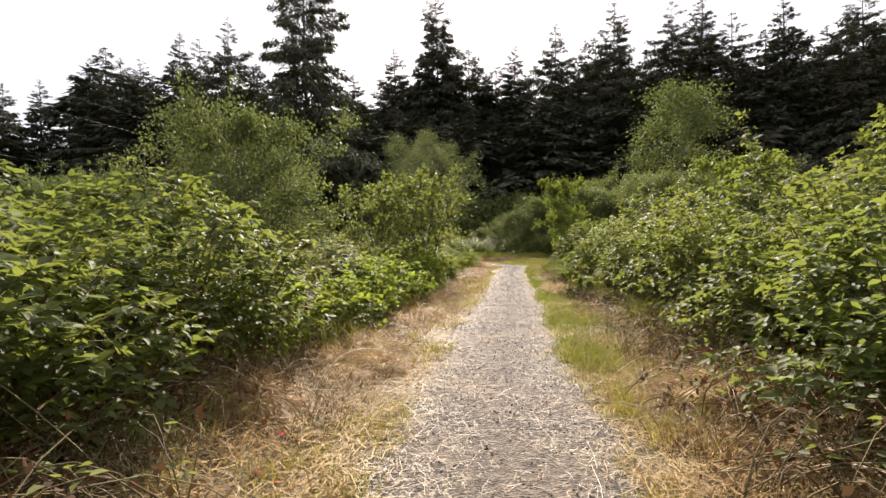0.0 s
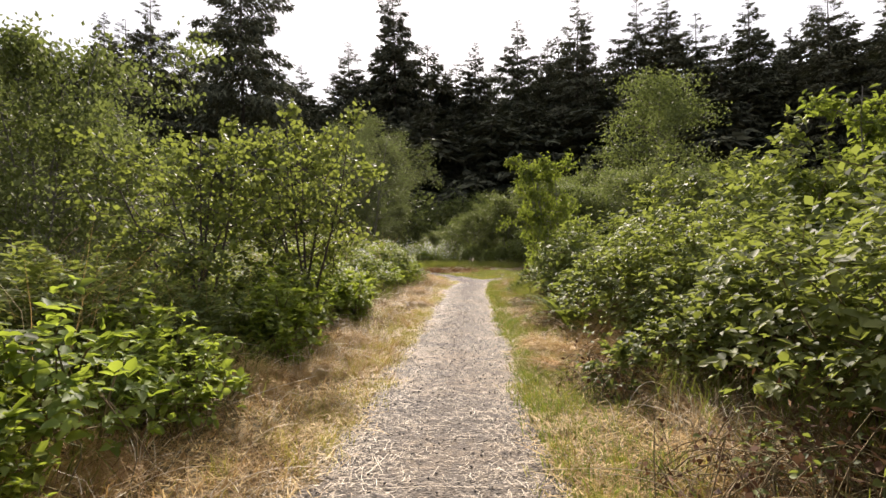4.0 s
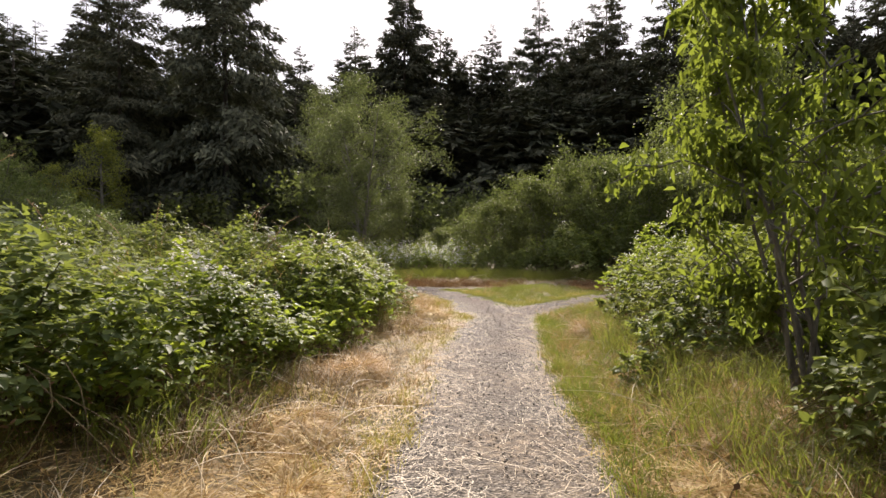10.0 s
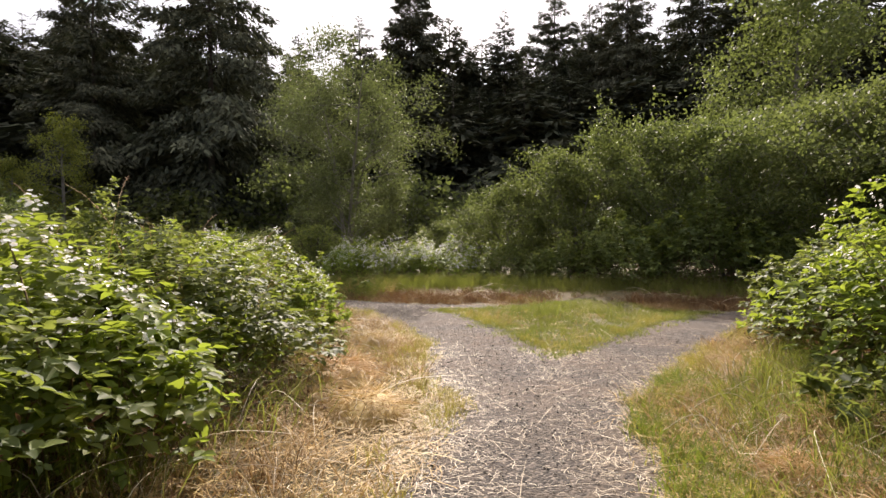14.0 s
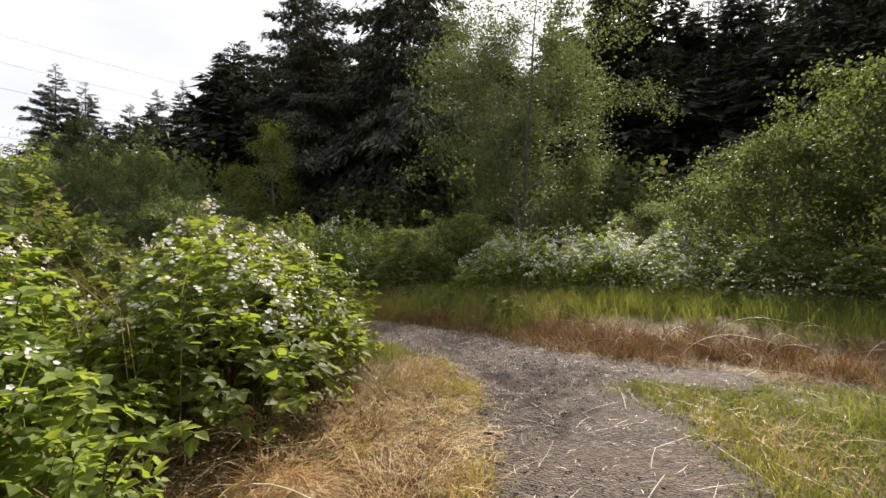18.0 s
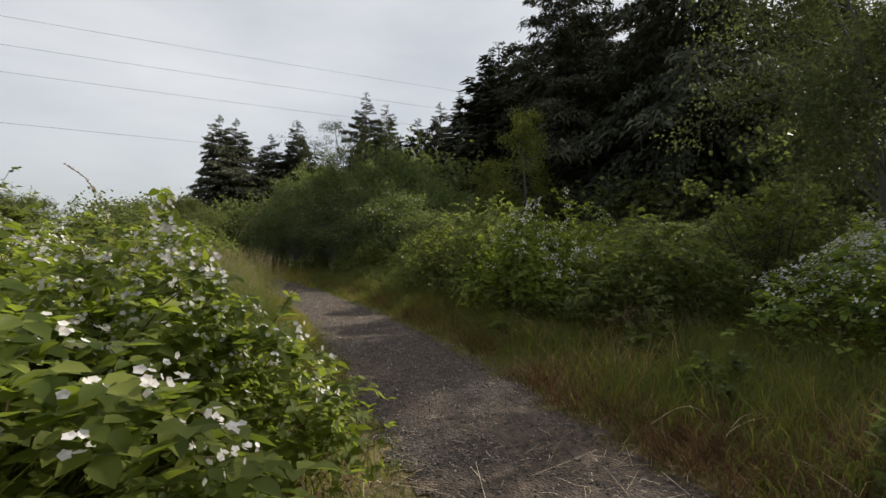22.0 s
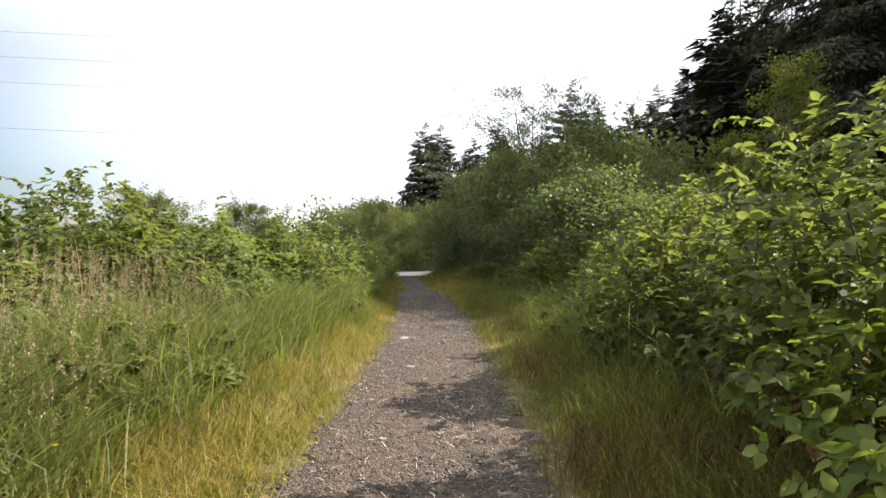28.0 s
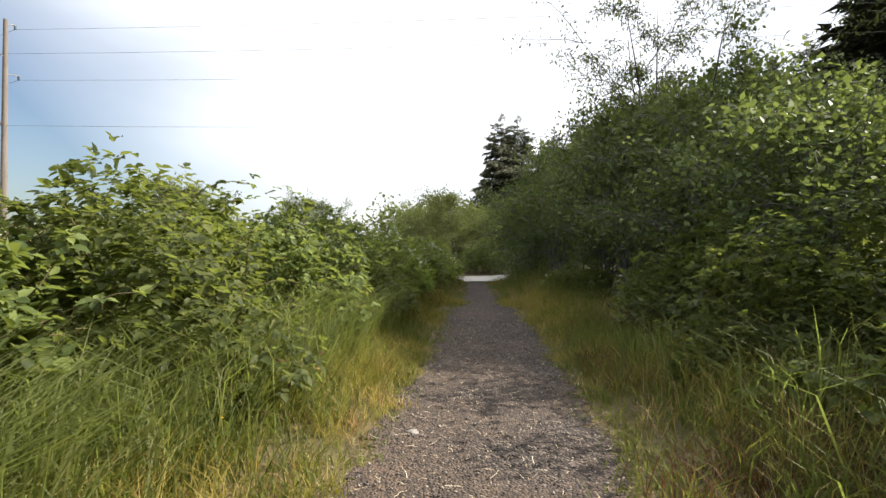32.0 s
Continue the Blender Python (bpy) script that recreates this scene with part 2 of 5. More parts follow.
def gravel_material():
    m, n, l, bsdf, out = material("gravel_path")
    tc = n.new("ShaderNodeTexCoord")
    v = n.new("ShaderNodeTexVoronoi")
    v.inputs["Scale"].default_value = 52.0
    big, mid = n.new("ShaderNodeTexNoise"), n.new("ShaderNodeTexNoise")
    big.inputs["Scale"].default_value, big.inputs["Detail"].default_value = 0.9, 7.0
    mid.inputs["Scale"].default_value, mid.inputs["Detail"].default_value = 14.0, 6.0
    stones = ramp(n, [(0.0, (0.030, 0.025, 0.021)), (0.5, (0.080, 0.067, 0.055)), (0.85, (0.16, 0.135, 0.11)), (1.0, (0.32, 0.28, 0.23))])
    sep = n.new("ShaderNodeSeparateColor")
    dust = ramp(n, [(0.35, (0.070, 0.056, 0.045)), (0.65, (0.23, 0.175, 0.12))])
    mixr = n.new("ShaderNodeMapRange")
    mixr.inputs["From Min"].default_value, mixr.inputs["From Max"].default_value = 0.38, 0.66
    mx = n.new("ShaderNodeMix")
    mx.data_type = "RGBA"
    for t in (v, big, mid):
        l.new(tc.outputs["Object"], t.inputs["Vector"])
    l.new(v.outputs["Color"], sep.inputs["Color"])
    l.new(sep.outputs["Red"], stones.inputs["Fac"])
    l.new(mid.outputs["Fac"], dust.inputs["Fac"])
    l.new(big.outputs["Fac"], mixr.inputs["Value"])
    l.new(mixr.outputs["Result"], mx.inputs["Factor"])
    l.new(stones.outputs["Color"], mx.inputs["A"])
    l.new(dust.outputs["Color"], mx.inputs["B"])
    # gravel multiplied darker and browner from y = 21 to y = 30
    pos, y_ramp, tone = n.new("ShaderNodeSeparateXYZ"), n.new("ShaderNodeMapRange"), n.new("ShaderNodeMix")
    y_ramp.inputs["From Min"].default_value, y_ramp.inputs["From Max"].default_value = 21.0, 30.0
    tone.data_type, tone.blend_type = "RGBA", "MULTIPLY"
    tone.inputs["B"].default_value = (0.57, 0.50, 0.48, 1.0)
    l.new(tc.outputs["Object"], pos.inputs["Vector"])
    l.new(pos.outputs["Y"], y_ramp.inputs["Value"])
    l.new(y_ramp.outputs["Result"], tone.inputs["Factor"])
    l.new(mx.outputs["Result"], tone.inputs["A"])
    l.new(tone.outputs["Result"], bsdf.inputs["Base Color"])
    b1, b2 = n.new("ShaderNodeBump"), n.new("ShaderNodeBump")
    b1.invert = True
    b1.inputs["Strength"].default_value, b1.inputs["Distance"].default_value = 0.9, 0.018
    b2.inputs["Strength"].default_value, b2.inputs["Distance"].default_value = 0.6, 0.02
    l.new(v.outputs["Distance"], b1.inputs["Height"])
    l.new(mid.outputs["Fac"], b2.inputs["Height"])
    l.new(b1.outputs["Normal"], b2.inputs["Normal"])
    l.new(b2.outputs["Normal"], bsdf.inputs["Normal"])
    bsdf.inputs["Roughness"].default_value = 0.9
    return m


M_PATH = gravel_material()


# ---- mesh helpers ----
def mesh_np(name, v, f, mat, smooth=False):
    """A mesh from arrays of points and of faces with one number of corners."""
    v, f = np.asarray(v, np.float32), np.asarray(f, np.int32)
    me = bpy.data.meshes.new(name)
    k = f.shape[1]
    me.vertices.add(len(v))
    me.vertices.foreach_set("co", v.ravel())
    me.loops.add(f.size)
    me.loops.foreach_set("vertex_index", f.ravel())
    me.polygons.add(len(f))
    me.polygons.foreach_set("loop_start", np.arange(0, f.size, k, dtype=np.int32))
    if smooth:
        me.polygons.foreach_set("use_smooth", np.ones(len(f), bool))
    me.materials.append(mat)
    me.update()
    me.validate()
    return me


def part(name, me, parent, label="", kind=""):
    ob = new(name, me)
    ob.parent = parent
    return tagged(ob, label, kind=kind)


def unit(a):
    return a / np.maximum(np.linalg.norm(a, axis=-1, keepdims=True), 1e-9)


def stamp(shape, faces, o, u, n, s):
    """Lays copies of a small shape (x along u, z along n) at the points o, of the sizes s."""
    u = unit(u)
    n = unit(n - u * (n * u).sum(-1, keepdims=True))
    w = np.cross(n, u)
    s = np.broadcast_to(np.asarray(s, float).reshape(-1, 1, 1) if np.ndim(s) else s, (len(o), 1, 1))
    sh = np.asarray(shape, float)
    v = o[:, None] + s * (sh[None, :, 0:1] * u[:, None] + sh[None, :, 1:2] * w[:, None] + sh[None, :, 2:3] * n[:, None])
    f = np.asarray(faces)[None] + (np.arange(len(o)) * len(sh))[:, None, None]
    return v.reshape(-1, 3), f.reshape(-1, len(faces[0]))


def join(pieces):
    v, f, k = [], [], 0
    for a, b in pieces:
        v.append(a)
        f.append(b + k)
        k += len(a)
    return np.concatenate(v), np.concatenate(f)


LEAF = [(0, 0, 0), (0.28, 0.35, 0.10), (0.64, 0.27, 0.06), (1, 0, -0.16), (0.64, -0.27, 0.06), (0.28, -0.35, 0.10)]
LEAF_F = [(0, 3, 2, 1), (0, 5, 4, 3)]
SLIM = [(0, 0, 0), (0.45, 0.16, 0.03), (1, 0, -0.1), (0.45, -0.16, 0.03)]
SLIM_F = [(0, 1, 2, 3)]
OVAL = [(0, 0, 0), (0.5, 0.34, 0.05), (1, 0, -0.08), (0.5, -0.34, 0.05)]

PETAL = [(0, 0, 0), (0.6, 0.52, 0.05), (1.05, 0, 0.02), (0.6, -0.52, 0.05)]


def tube(points, radii, sides=6):
    p = np.asarray(points, float)
    d = unit(np.gradient(p, axis=0))
    ref = np.where(np.abs(d[:, 2:3]) > 0.9, [[1.0, 0, 0]], [[0, 0, 1.0]])
    a = unit(np.cross(d, ref))
    b = np.cross(d, a)
    ang = np.linspace(0, 2 * np.pi, sides, endpoint=False)
    r = np.asarray(radii, float).reshape(-1, 1, 1)
    v = p[:, None] + r * (np.cos(ang)[None, :, None] * a[:, None] + np.sin(ang)[None, :, None] * b[:, None])
    i = np.arange(len(p) - 1)[:, None] * sides
    j = np.arange(sides)[None]
    k = (j + 1) % sides
    f = np.stack([i + j, i + k, i + sides + k, i + sides + j], -1).reshape(-1, 4)
    return v.reshape(-1, 3), f


def wander(start, way, length, steps, droop, jitter, r):
    """A bending line: droop pulls it down along its length."""
    p, d, out = np.array(start, float), unit(np.array(way, float)), []
    for k in range(steps + 1):
        out.append(p.copy())
        p = p + d * length / steps
        d = unit(d + r.normal(0, jitter, 3) + np.array([0, 0, -droop / steps]))
    return np.array(out)


# ---- plan ----
TRAIL = [(7.5, -18), (4.2, -5), (2.75, 1.0), (1.7, 4.3), (1.25, 6.0), (0.6, 8.7), (-0.7, 14.5), (-1.6, 18.3), (-2.4, 21.6), (-3.25, 25.4), (-3.75, 28.4), (-4.2, 29.6)]
LEFT = [(-4.0, 29.0), (-5.3, 31.6), (-6.9, 33.7), (-8.6, 35.1), (-10.4, 35.6), (-12.8, 35.55), (-15.0, 35.5), (-18.5, 35.3), (-21.0, 35.05), (-24.0, 34.6), (-27.0, 34.2), (-30.0, 33.6), (-34.0, 32.75)]
FAR = [(-34.0, 32.75), (-36.0, 32.3), (-40.0, 31.4), (-45.4, 30.2)]
RIGHT = [(-3.6, 29.0), (-2.7, 31.8), (-1.6, 34.6), (0.5, 37.0), (6.0, 39.5), (14.0, 41.0)]
CROSSING = [(-37.0, 6.0), (-42.5, 20.0), (-46.0, 29.0), (-49.0, 36.0), (-50.0, 44.0)]
ACROSS = [(-9.6, 35.4), (-8.0, 35.5), (-6.6, 35.75)]
WAYS = [(TRAIL, 0.78), (LEFT, 0.84), (RIGHT, 0.70), (ACROSS, 0.45), (FAR, 0.5)]


def off_path(x, y):
    """Metres from the edge of the walked ways: below nought on them."""
    x, y = np.asarray(x, float), np.asarray(y, float)
    best = np.full(x.shape, 1e9)
    for line, half in WAYS:
        for (ax, ay), (bx, by) in zip(line, line[1:]):
            dx, dy = bx - ax, by - ay
            t = np.clip(((x - ax) * dx + (y - ay) * dy) / (dx * dx + dy * dy), 0, 1)
            best = np.minimum(best, np.hypot(x - ax - t * dx, y - ay - t * dy) - half)
    return best


def lumps(x, y, s=1.0):
    return (np.sin(1.7 * x * s + 0.6 * np.sin(2.3 * y * s)) + np.sin(2.1 * y * s + 1.3 + 0.8 * np.sin(1.4 * x * s)) + 0.6 * np.sin(4.3 * x * s + 3.7 * y * s)) / 2.6


def ground_z(x, y):
    d = off_path(x, y)
    return np.clip((d - 0.55) * 0.11, 0, 0.22) + 0.03 * np.clip(d - 0.5, 0, 1) * lumps(x, y, 0.9)


def spread(*parts):
    return np.unique(np.concatenate([np.linspace(a, b, n) for a, b, n in parts]))


gx = spread((-900, -150, 12), (-150, -62, 23), (-62, 22, 150), (22, 100, 20), (100, 900, 12))
gy = spread((-900, -100, 12), (-100, -14, 20), (-14, 60, 132), (60, 160, 24), (160, 900, 12))
X, Y = np.meshgrid(gx, gy)
gv = np.stack([X, Y, ground_z(X, Y)], -1).reshape(-1, 3)
ii, jj = np.meshgrid(np.arange(len(gx) - 1), np.arange(len(gy) - 1))
q = (jj * len(gx) + ii).ravel()
gf = np.stack([q, q + 1, q + 1 + len(gx), q + len(gx)], -1)
ground = tagged(new("ground", mesh_np("ground", gv, gf, M_GROUND, True)), "dry meadow soil with matted dead grass", "ground", kind="structure")

# the walked ways: one sheet of gravel, 9 mm proud, with a ragged edge
step = 0.065
px, py = np.meshgrid(np.arange(-58, 15, step), np.arange(-16, 42, step))
d = off_path(px, py) + 0.10 * lumps(px, py, 3.1) + 0.06 * lumps(px, py, 8.0) + 0.04 * lumps(px, py, 23.0)
keep = d < 0
idx = np.full((px.shape[0] + 1, px.shape[1] + 1), -1)
pj, pi = np.nonzero(keep)
corner = np.zeros(idx.shape, bool)
for a in (0, 1):
    for b in (0, 1):
        corner[pj + a, pi + b] = True
idx[corner] = np.arange(corner.sum())
cj, ci = np.nonzero(corner)
cx, cy = -58 + (ci - 0.5) * step, -16 + (cj - 0.5) * step
pv = np.stack([cx, cy, ground_z(cx, cy) + 0.009 + 0.005 * lumps(cx, cy, 6)], -1)
pf = np.stack([idx[pj, pi], idx[pj, pi + 1], idx[pj + 1, pi + 1], idx[pj + 1, pi]], -1)
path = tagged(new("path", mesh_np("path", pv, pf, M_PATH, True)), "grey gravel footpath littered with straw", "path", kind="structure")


# the pale lane that the trail runs into; its sunlit glare is put into the colour
lane = np.array(CROSSING, float)
t = np.linspace(0, len(lane) - 1, 41)
lx, ly = (np.interp(t, np.arange(len(lane)), lane[:, c]) for c in (0, 1))
side = unit(np.stack([np.gradient(ly), -np.gradient(lx)], -1))
lv = np.concatenate([np.stack([lx + side[:, 0] * w, ly + side[:, 1] * w, ground_z(lx + side[:, 0] * w, ly + side[:, 1] * w) + 0.07], -1) for w in (-1.1, -0.4, 0.4, 1.1)])
k = np.arange(40)
lf = np.concatenate([np.stack([k + 41 * c, k + 41 * c + 1, k + 41 * c + 42, k + 41 * c + 41], -1) for c in range(3)])
tagged(new("lane", mesh_np("lane", lv, lf, M_PALE, True)), "pale gravel lane crossing the end of the trail, sun glare in its colour", "lane", kind="structure")


# ---- plants ----
def bramble(name, radius, height, groups, seed, leaf=0.095, flowers=0, shoots=12, category="bramble", label="", mat=None, shape=LEAF, faces=LEAF_F, core=20):
    """A mound of arching canes clad in three-part leaves, with shoots that stand out of it."""
    r = np.random.default_rng(seed)
    root = new(name)
    tagged(root, label or "dense green blackberry bramble mound beside the path", category, "brambles along the path")
    ph = r.uniform(0, 6.3, 6)

    def dome(az, u):
        lump = 1 + 0.24 * np.sin(3 * az + ph[0] + 3 * u) + 0.13 * np.sin(7 * az + ph[1] - 5 * u) + 0.09 * np.sin(11 * az + ph[2] + 9 * u)
        rad = radius * np.sqrt(np.clip(1 - u ** 2.4, 0, 1)) * lump * (0.82 + 0.18 * np.minimum(1, u * 4))
        z = height * u * (1 + 0.20 * np.sin(2 * az + ph[3]) + 0.15 * np.sin(5 * az + ph[4]) + 0.08 * np.sin(9 * az + ph[5]))
        return np.stack([rad * np.cos(az), rad * np.sin(az), z], -1)

    az, u = r.uniform(0, 2 * np.pi, groups), 0.16 + 0.84 * r.uniform(0, 1, groups) ** 0.7
    p = dome(az, u) * (1 - np.minimum(0.5, r.exponential(0.17, groups)))[:, None]
    outw = np.stack([np.cos(az), np.sin(az), 0.3 + 1.6 * u], -1)
    ups = unit(outw * 0.6 + [0, 0, 0.8] + r.normal(0, 0.42, (groups, 3)))
    ways = unit(outw * [1, 1, 0.2] + r.normal(0, 0.6, (groups, 3)) + [0, 0, -0.25])
    canes = []
    for k in range(shoots):
        a, uu = r.uniform(0, 2 * np.pi), r.uniform(0.45, 0.95)
        s = dome(np.array([a]), np.array([uu]))[0] * 0.8
        line = wander(s, (np.cos(a) * 0.5, np.sin(a) * 0.5, 1.1), r.uniform(0.4, 1.1) * height * 0.5, 7, 1.5, 0.14, r)
        canes.append(tube(line, np.linspace(0.007, 0.0035, len(line)), 3))
        m = 12
        t = r.uniform(0.15, 1, m) * (len(line) - 1)
        base = np.stack([np.interp(t, np.arange(len(line)), line[:, c]) for c in range(3)], -1)
        p = np.concatenate([p, base])
        ups = np.concatenate([ups, unit(np.array([0, 0, 1.0]) + r.normal(0, 0.4, (m, 3)))])
        ways = np.concatenate([ways, unit(r.normal(0, 1, (m, 3)) * [1, 1, 0.3])])
    for k in range(core):
        a = r.uniform(0, 2 * np.pi)
        e = dome(np.array([a]), np.array([r.uniform(0.4, 0.95)]))[0]
        s = np.array([e[0] * 0.35 + r.normal(0, 0.1), e[1] * 0.35 + r.normal(0, 0.1), 0])
        t = np.linspace(0, 1, 7)[:, None]
        line = s * (1 - t) + e * t + np.array([0, 0, 0.35 * height]) * (t * (1 - t)) * 1.6
        canes.append(tube(line, np.linspace(0.011, 0.004, 7), 3))
    # dead stalks arching out to the ground round the foot
    for k in range(core * 2):
        a = r.uniform(0, 2 * np.pi)
        e = np.array([np.cos(a), np.sin(a), 0]) * radius * r.uniform(0.85, 1.2)
        s = np.array([e[0] * 0.4, e[1] * 0.4, height * r.uniform(0.2, 0.55)])
        t = np.linspace(0, 1, 6)[:, None]
        side = np.array([-np.sin(a), np.cos(a), 0]) * r.normal(0, 0.35)
        line = s * (1 - t) + e * t + (side + np.array([0, 0, 0.25 * height])) * (t * (1 - t)) * 1.8
        canes.append(tube(line, np.linspace(0.006, 0.003, 6), 3))
    size = leaf * r.uniform(0.65, 1.25, len(p))
    side = np.cross(ups, ways)
    pieces = [stamp(shape, faces, p + ways * (size * 0.25)[:, None], ways, ups, size)]
    for sgn in (1, -1):
        w = unit(0.35 * ways + sgn * side)
        pieces.append(stamp(shape, faces, p, w, ups + r.normal(0, 0.2, p.shape), size * 0.85))
    part("cane_tangle", mesh_np("cane_tangle", *join(canes), M_CANE), root, "thin brown thorny canes", "stuff")
    part("foliage", mesh_np("foliage", *join(pieces), mat or M_BRAMBLE), root, kind="stuff")
    if core > 10:
        m = groups // 4
        a, h = r.uniform(0, 2 * np.pi, m), r.uniform(0.0, 0.42, m) ** 1.2
        o = dome(a, np.maximum(h, 0.03)) * r.uniform(0.7, 1.0, (m, 1)) + [0, 0, 0.02]
        part("dead_leaves", mesh_np("dead_leaves", *stamp(SLIM, SLIM_F, o, r.normal(0, 1, (m, 3)), r.normal(0, 1, (m, 3)), leaf * r.uniform(0.35, 0.95, m)), M_DEAD), root, "brown dead leaves round the foot", "stuff")
    if flowers:
        fa, fu = r.uniform(0, 2 * np.pi, flowers), r.uniform(0.3, 1, flowers) ** 0.45
        c = dome(fa, fu) * 0.99 + r.normal(0, 0.02, (flowers, 3))
        c = np.repeat(c, 5, 0) + r.normal(0, 0.026, (flowers * 5, 3))
        nn = unit(np.stack([np.cos(np.repeat(fa, 5)), np.sin(np.repeat(fa, 5)), np.full(flowers * 5, 0.9)], -1) + r.normal(0, 0.5, c.shape))
        a0 = unit(np.cross(nn, r.normal(0, 1, c.shape)))
        b0 = np.cross(nn, a0)
        pet = []
        for k in range(5):
            w = np.cos(k * 1.2566) * a0 + np.sin(k * 1.2566) * b0
            pet.append(stamp(PETAL, SLIM_F, c, w + 0.2 * nn, nn, 0.016))
        part("blossom", mesh_np("blossom", *join(pet), M_PETAL), root, "clusters of small white blossoms", "stuff")
    return root


def broadleaf(name, height, radius, leaves, leaf, seed, mat, label, bole=0.18, stems=1, ragged=0.35, low=0.15, slim=False, category="tree", bark=None, group="", top=0.5, skirt=0.35, clump=0.085, twigs=True, blade=None):
    """A tree or tall shrub: tapered stems, forking limbs and leaves clumped round the twigs."""
    r = np.random.default_rng(seed)
    root = new(name)
    tagged(root, label, category, group)
    wood, tips = [], []
    for s in range(stems):
        lean = np.array([r.normal(0, 0.18), r.normal(0, 0.18), 1.0]) if stems > 1 else np.array([r.normal(0, 0.04), r.normal(0, 0.04), 1])
        base = np.array([r.normal(0, 0.12), r.normal(0, 0.12), -0.05]) * (stems > 1)
        trunk = wander(base, lean, height * 0.93, 12, -0.1, 0.04, r)
        tr = np.linspace(height * 0.016, 0.01, 13) / max(1, stems) ** 0.4
        part("stem", mesh_np("stem", *tube(trunk, tr, 7), bark or M_GREYBARK, True), root, "grey-brown stem")
        count = int(26 / stems ** 0.5)
        for k in range(count):
            h = low + (0.97 - low) * (k + r.uniform(0, 1)) / count
            i = h * 12
            st = np.array([np.interp(i, np.arange(13), trunk[:, c]) for c in range(3)])
            a = k * 2.4 + r.uniform(-0.5, 0.5)
            shape = min(1.0, skirt + 2.4 * (h - low)) * (1 - max(0, (h - top) / (1 - top)) ** 1.7 * 0.82)
            ln = radius * shape * r.uniform(1 - ragged, 1 + ragged * 0.6)
            limb = wander(st, (np.cos(a), np.sin(a), r.uniform(0.35, 1.0)), ln, 6, 0.5, 0.13, r)
            wood.append(tube(limb, np.linspace(np.interp(i, np.arange(13), tr) * 0.5, 0.006, 7), 4))
            for b in range(4):
                q0 = limb[r.integers(2, 7)]
                tw = wander(q0, r.normal(0, 1, 3) + [np.cos(a), np.sin(a), 0.5], ln * r.uniform(0.25, 0.5), 3, 0.4, 0.2, r)
                if twigs:
                    wood.append(tube(tw, np.linspace(0.012, 0.004, 4), 3))
                tips += [tw[1], tw[2], tw[3], tw[3]]
            tips += [limb[4], limb[5], limb[6]]
    tips = np.array(tips)
    c = tips[r.integers(0, len(tips), leaves)]
    p = c + r.normal(0, 1, (leaves, 3)) * [radius * clump, radius * clump, radius * clump * 0.9]
    p[:, 2] = np.maximum(p[:, 2], 0.08)
    up = unit(r.normal(0, 0.6, (leaves, 3)) + [0, 0, 0.9])
    way = unit(r.normal(0, 1, (leaves, 3)) + [0, 0, -0.5])
    v, f = stamp(blade or (SLIM if slim else OVAL), LEAF_F if blade else SLIM_F, p, way, up, leaf * r.uniform(0.6, 1.3, leaves))
    part("branchwork", mesh_np("branchwork", *join(wood), bark or M_GREYBARK, True), root, "thin grey-brown branches", "stuff")
    part("crown", mesh_np("crown", v, f, mat), root, kind="stuff")
    return root


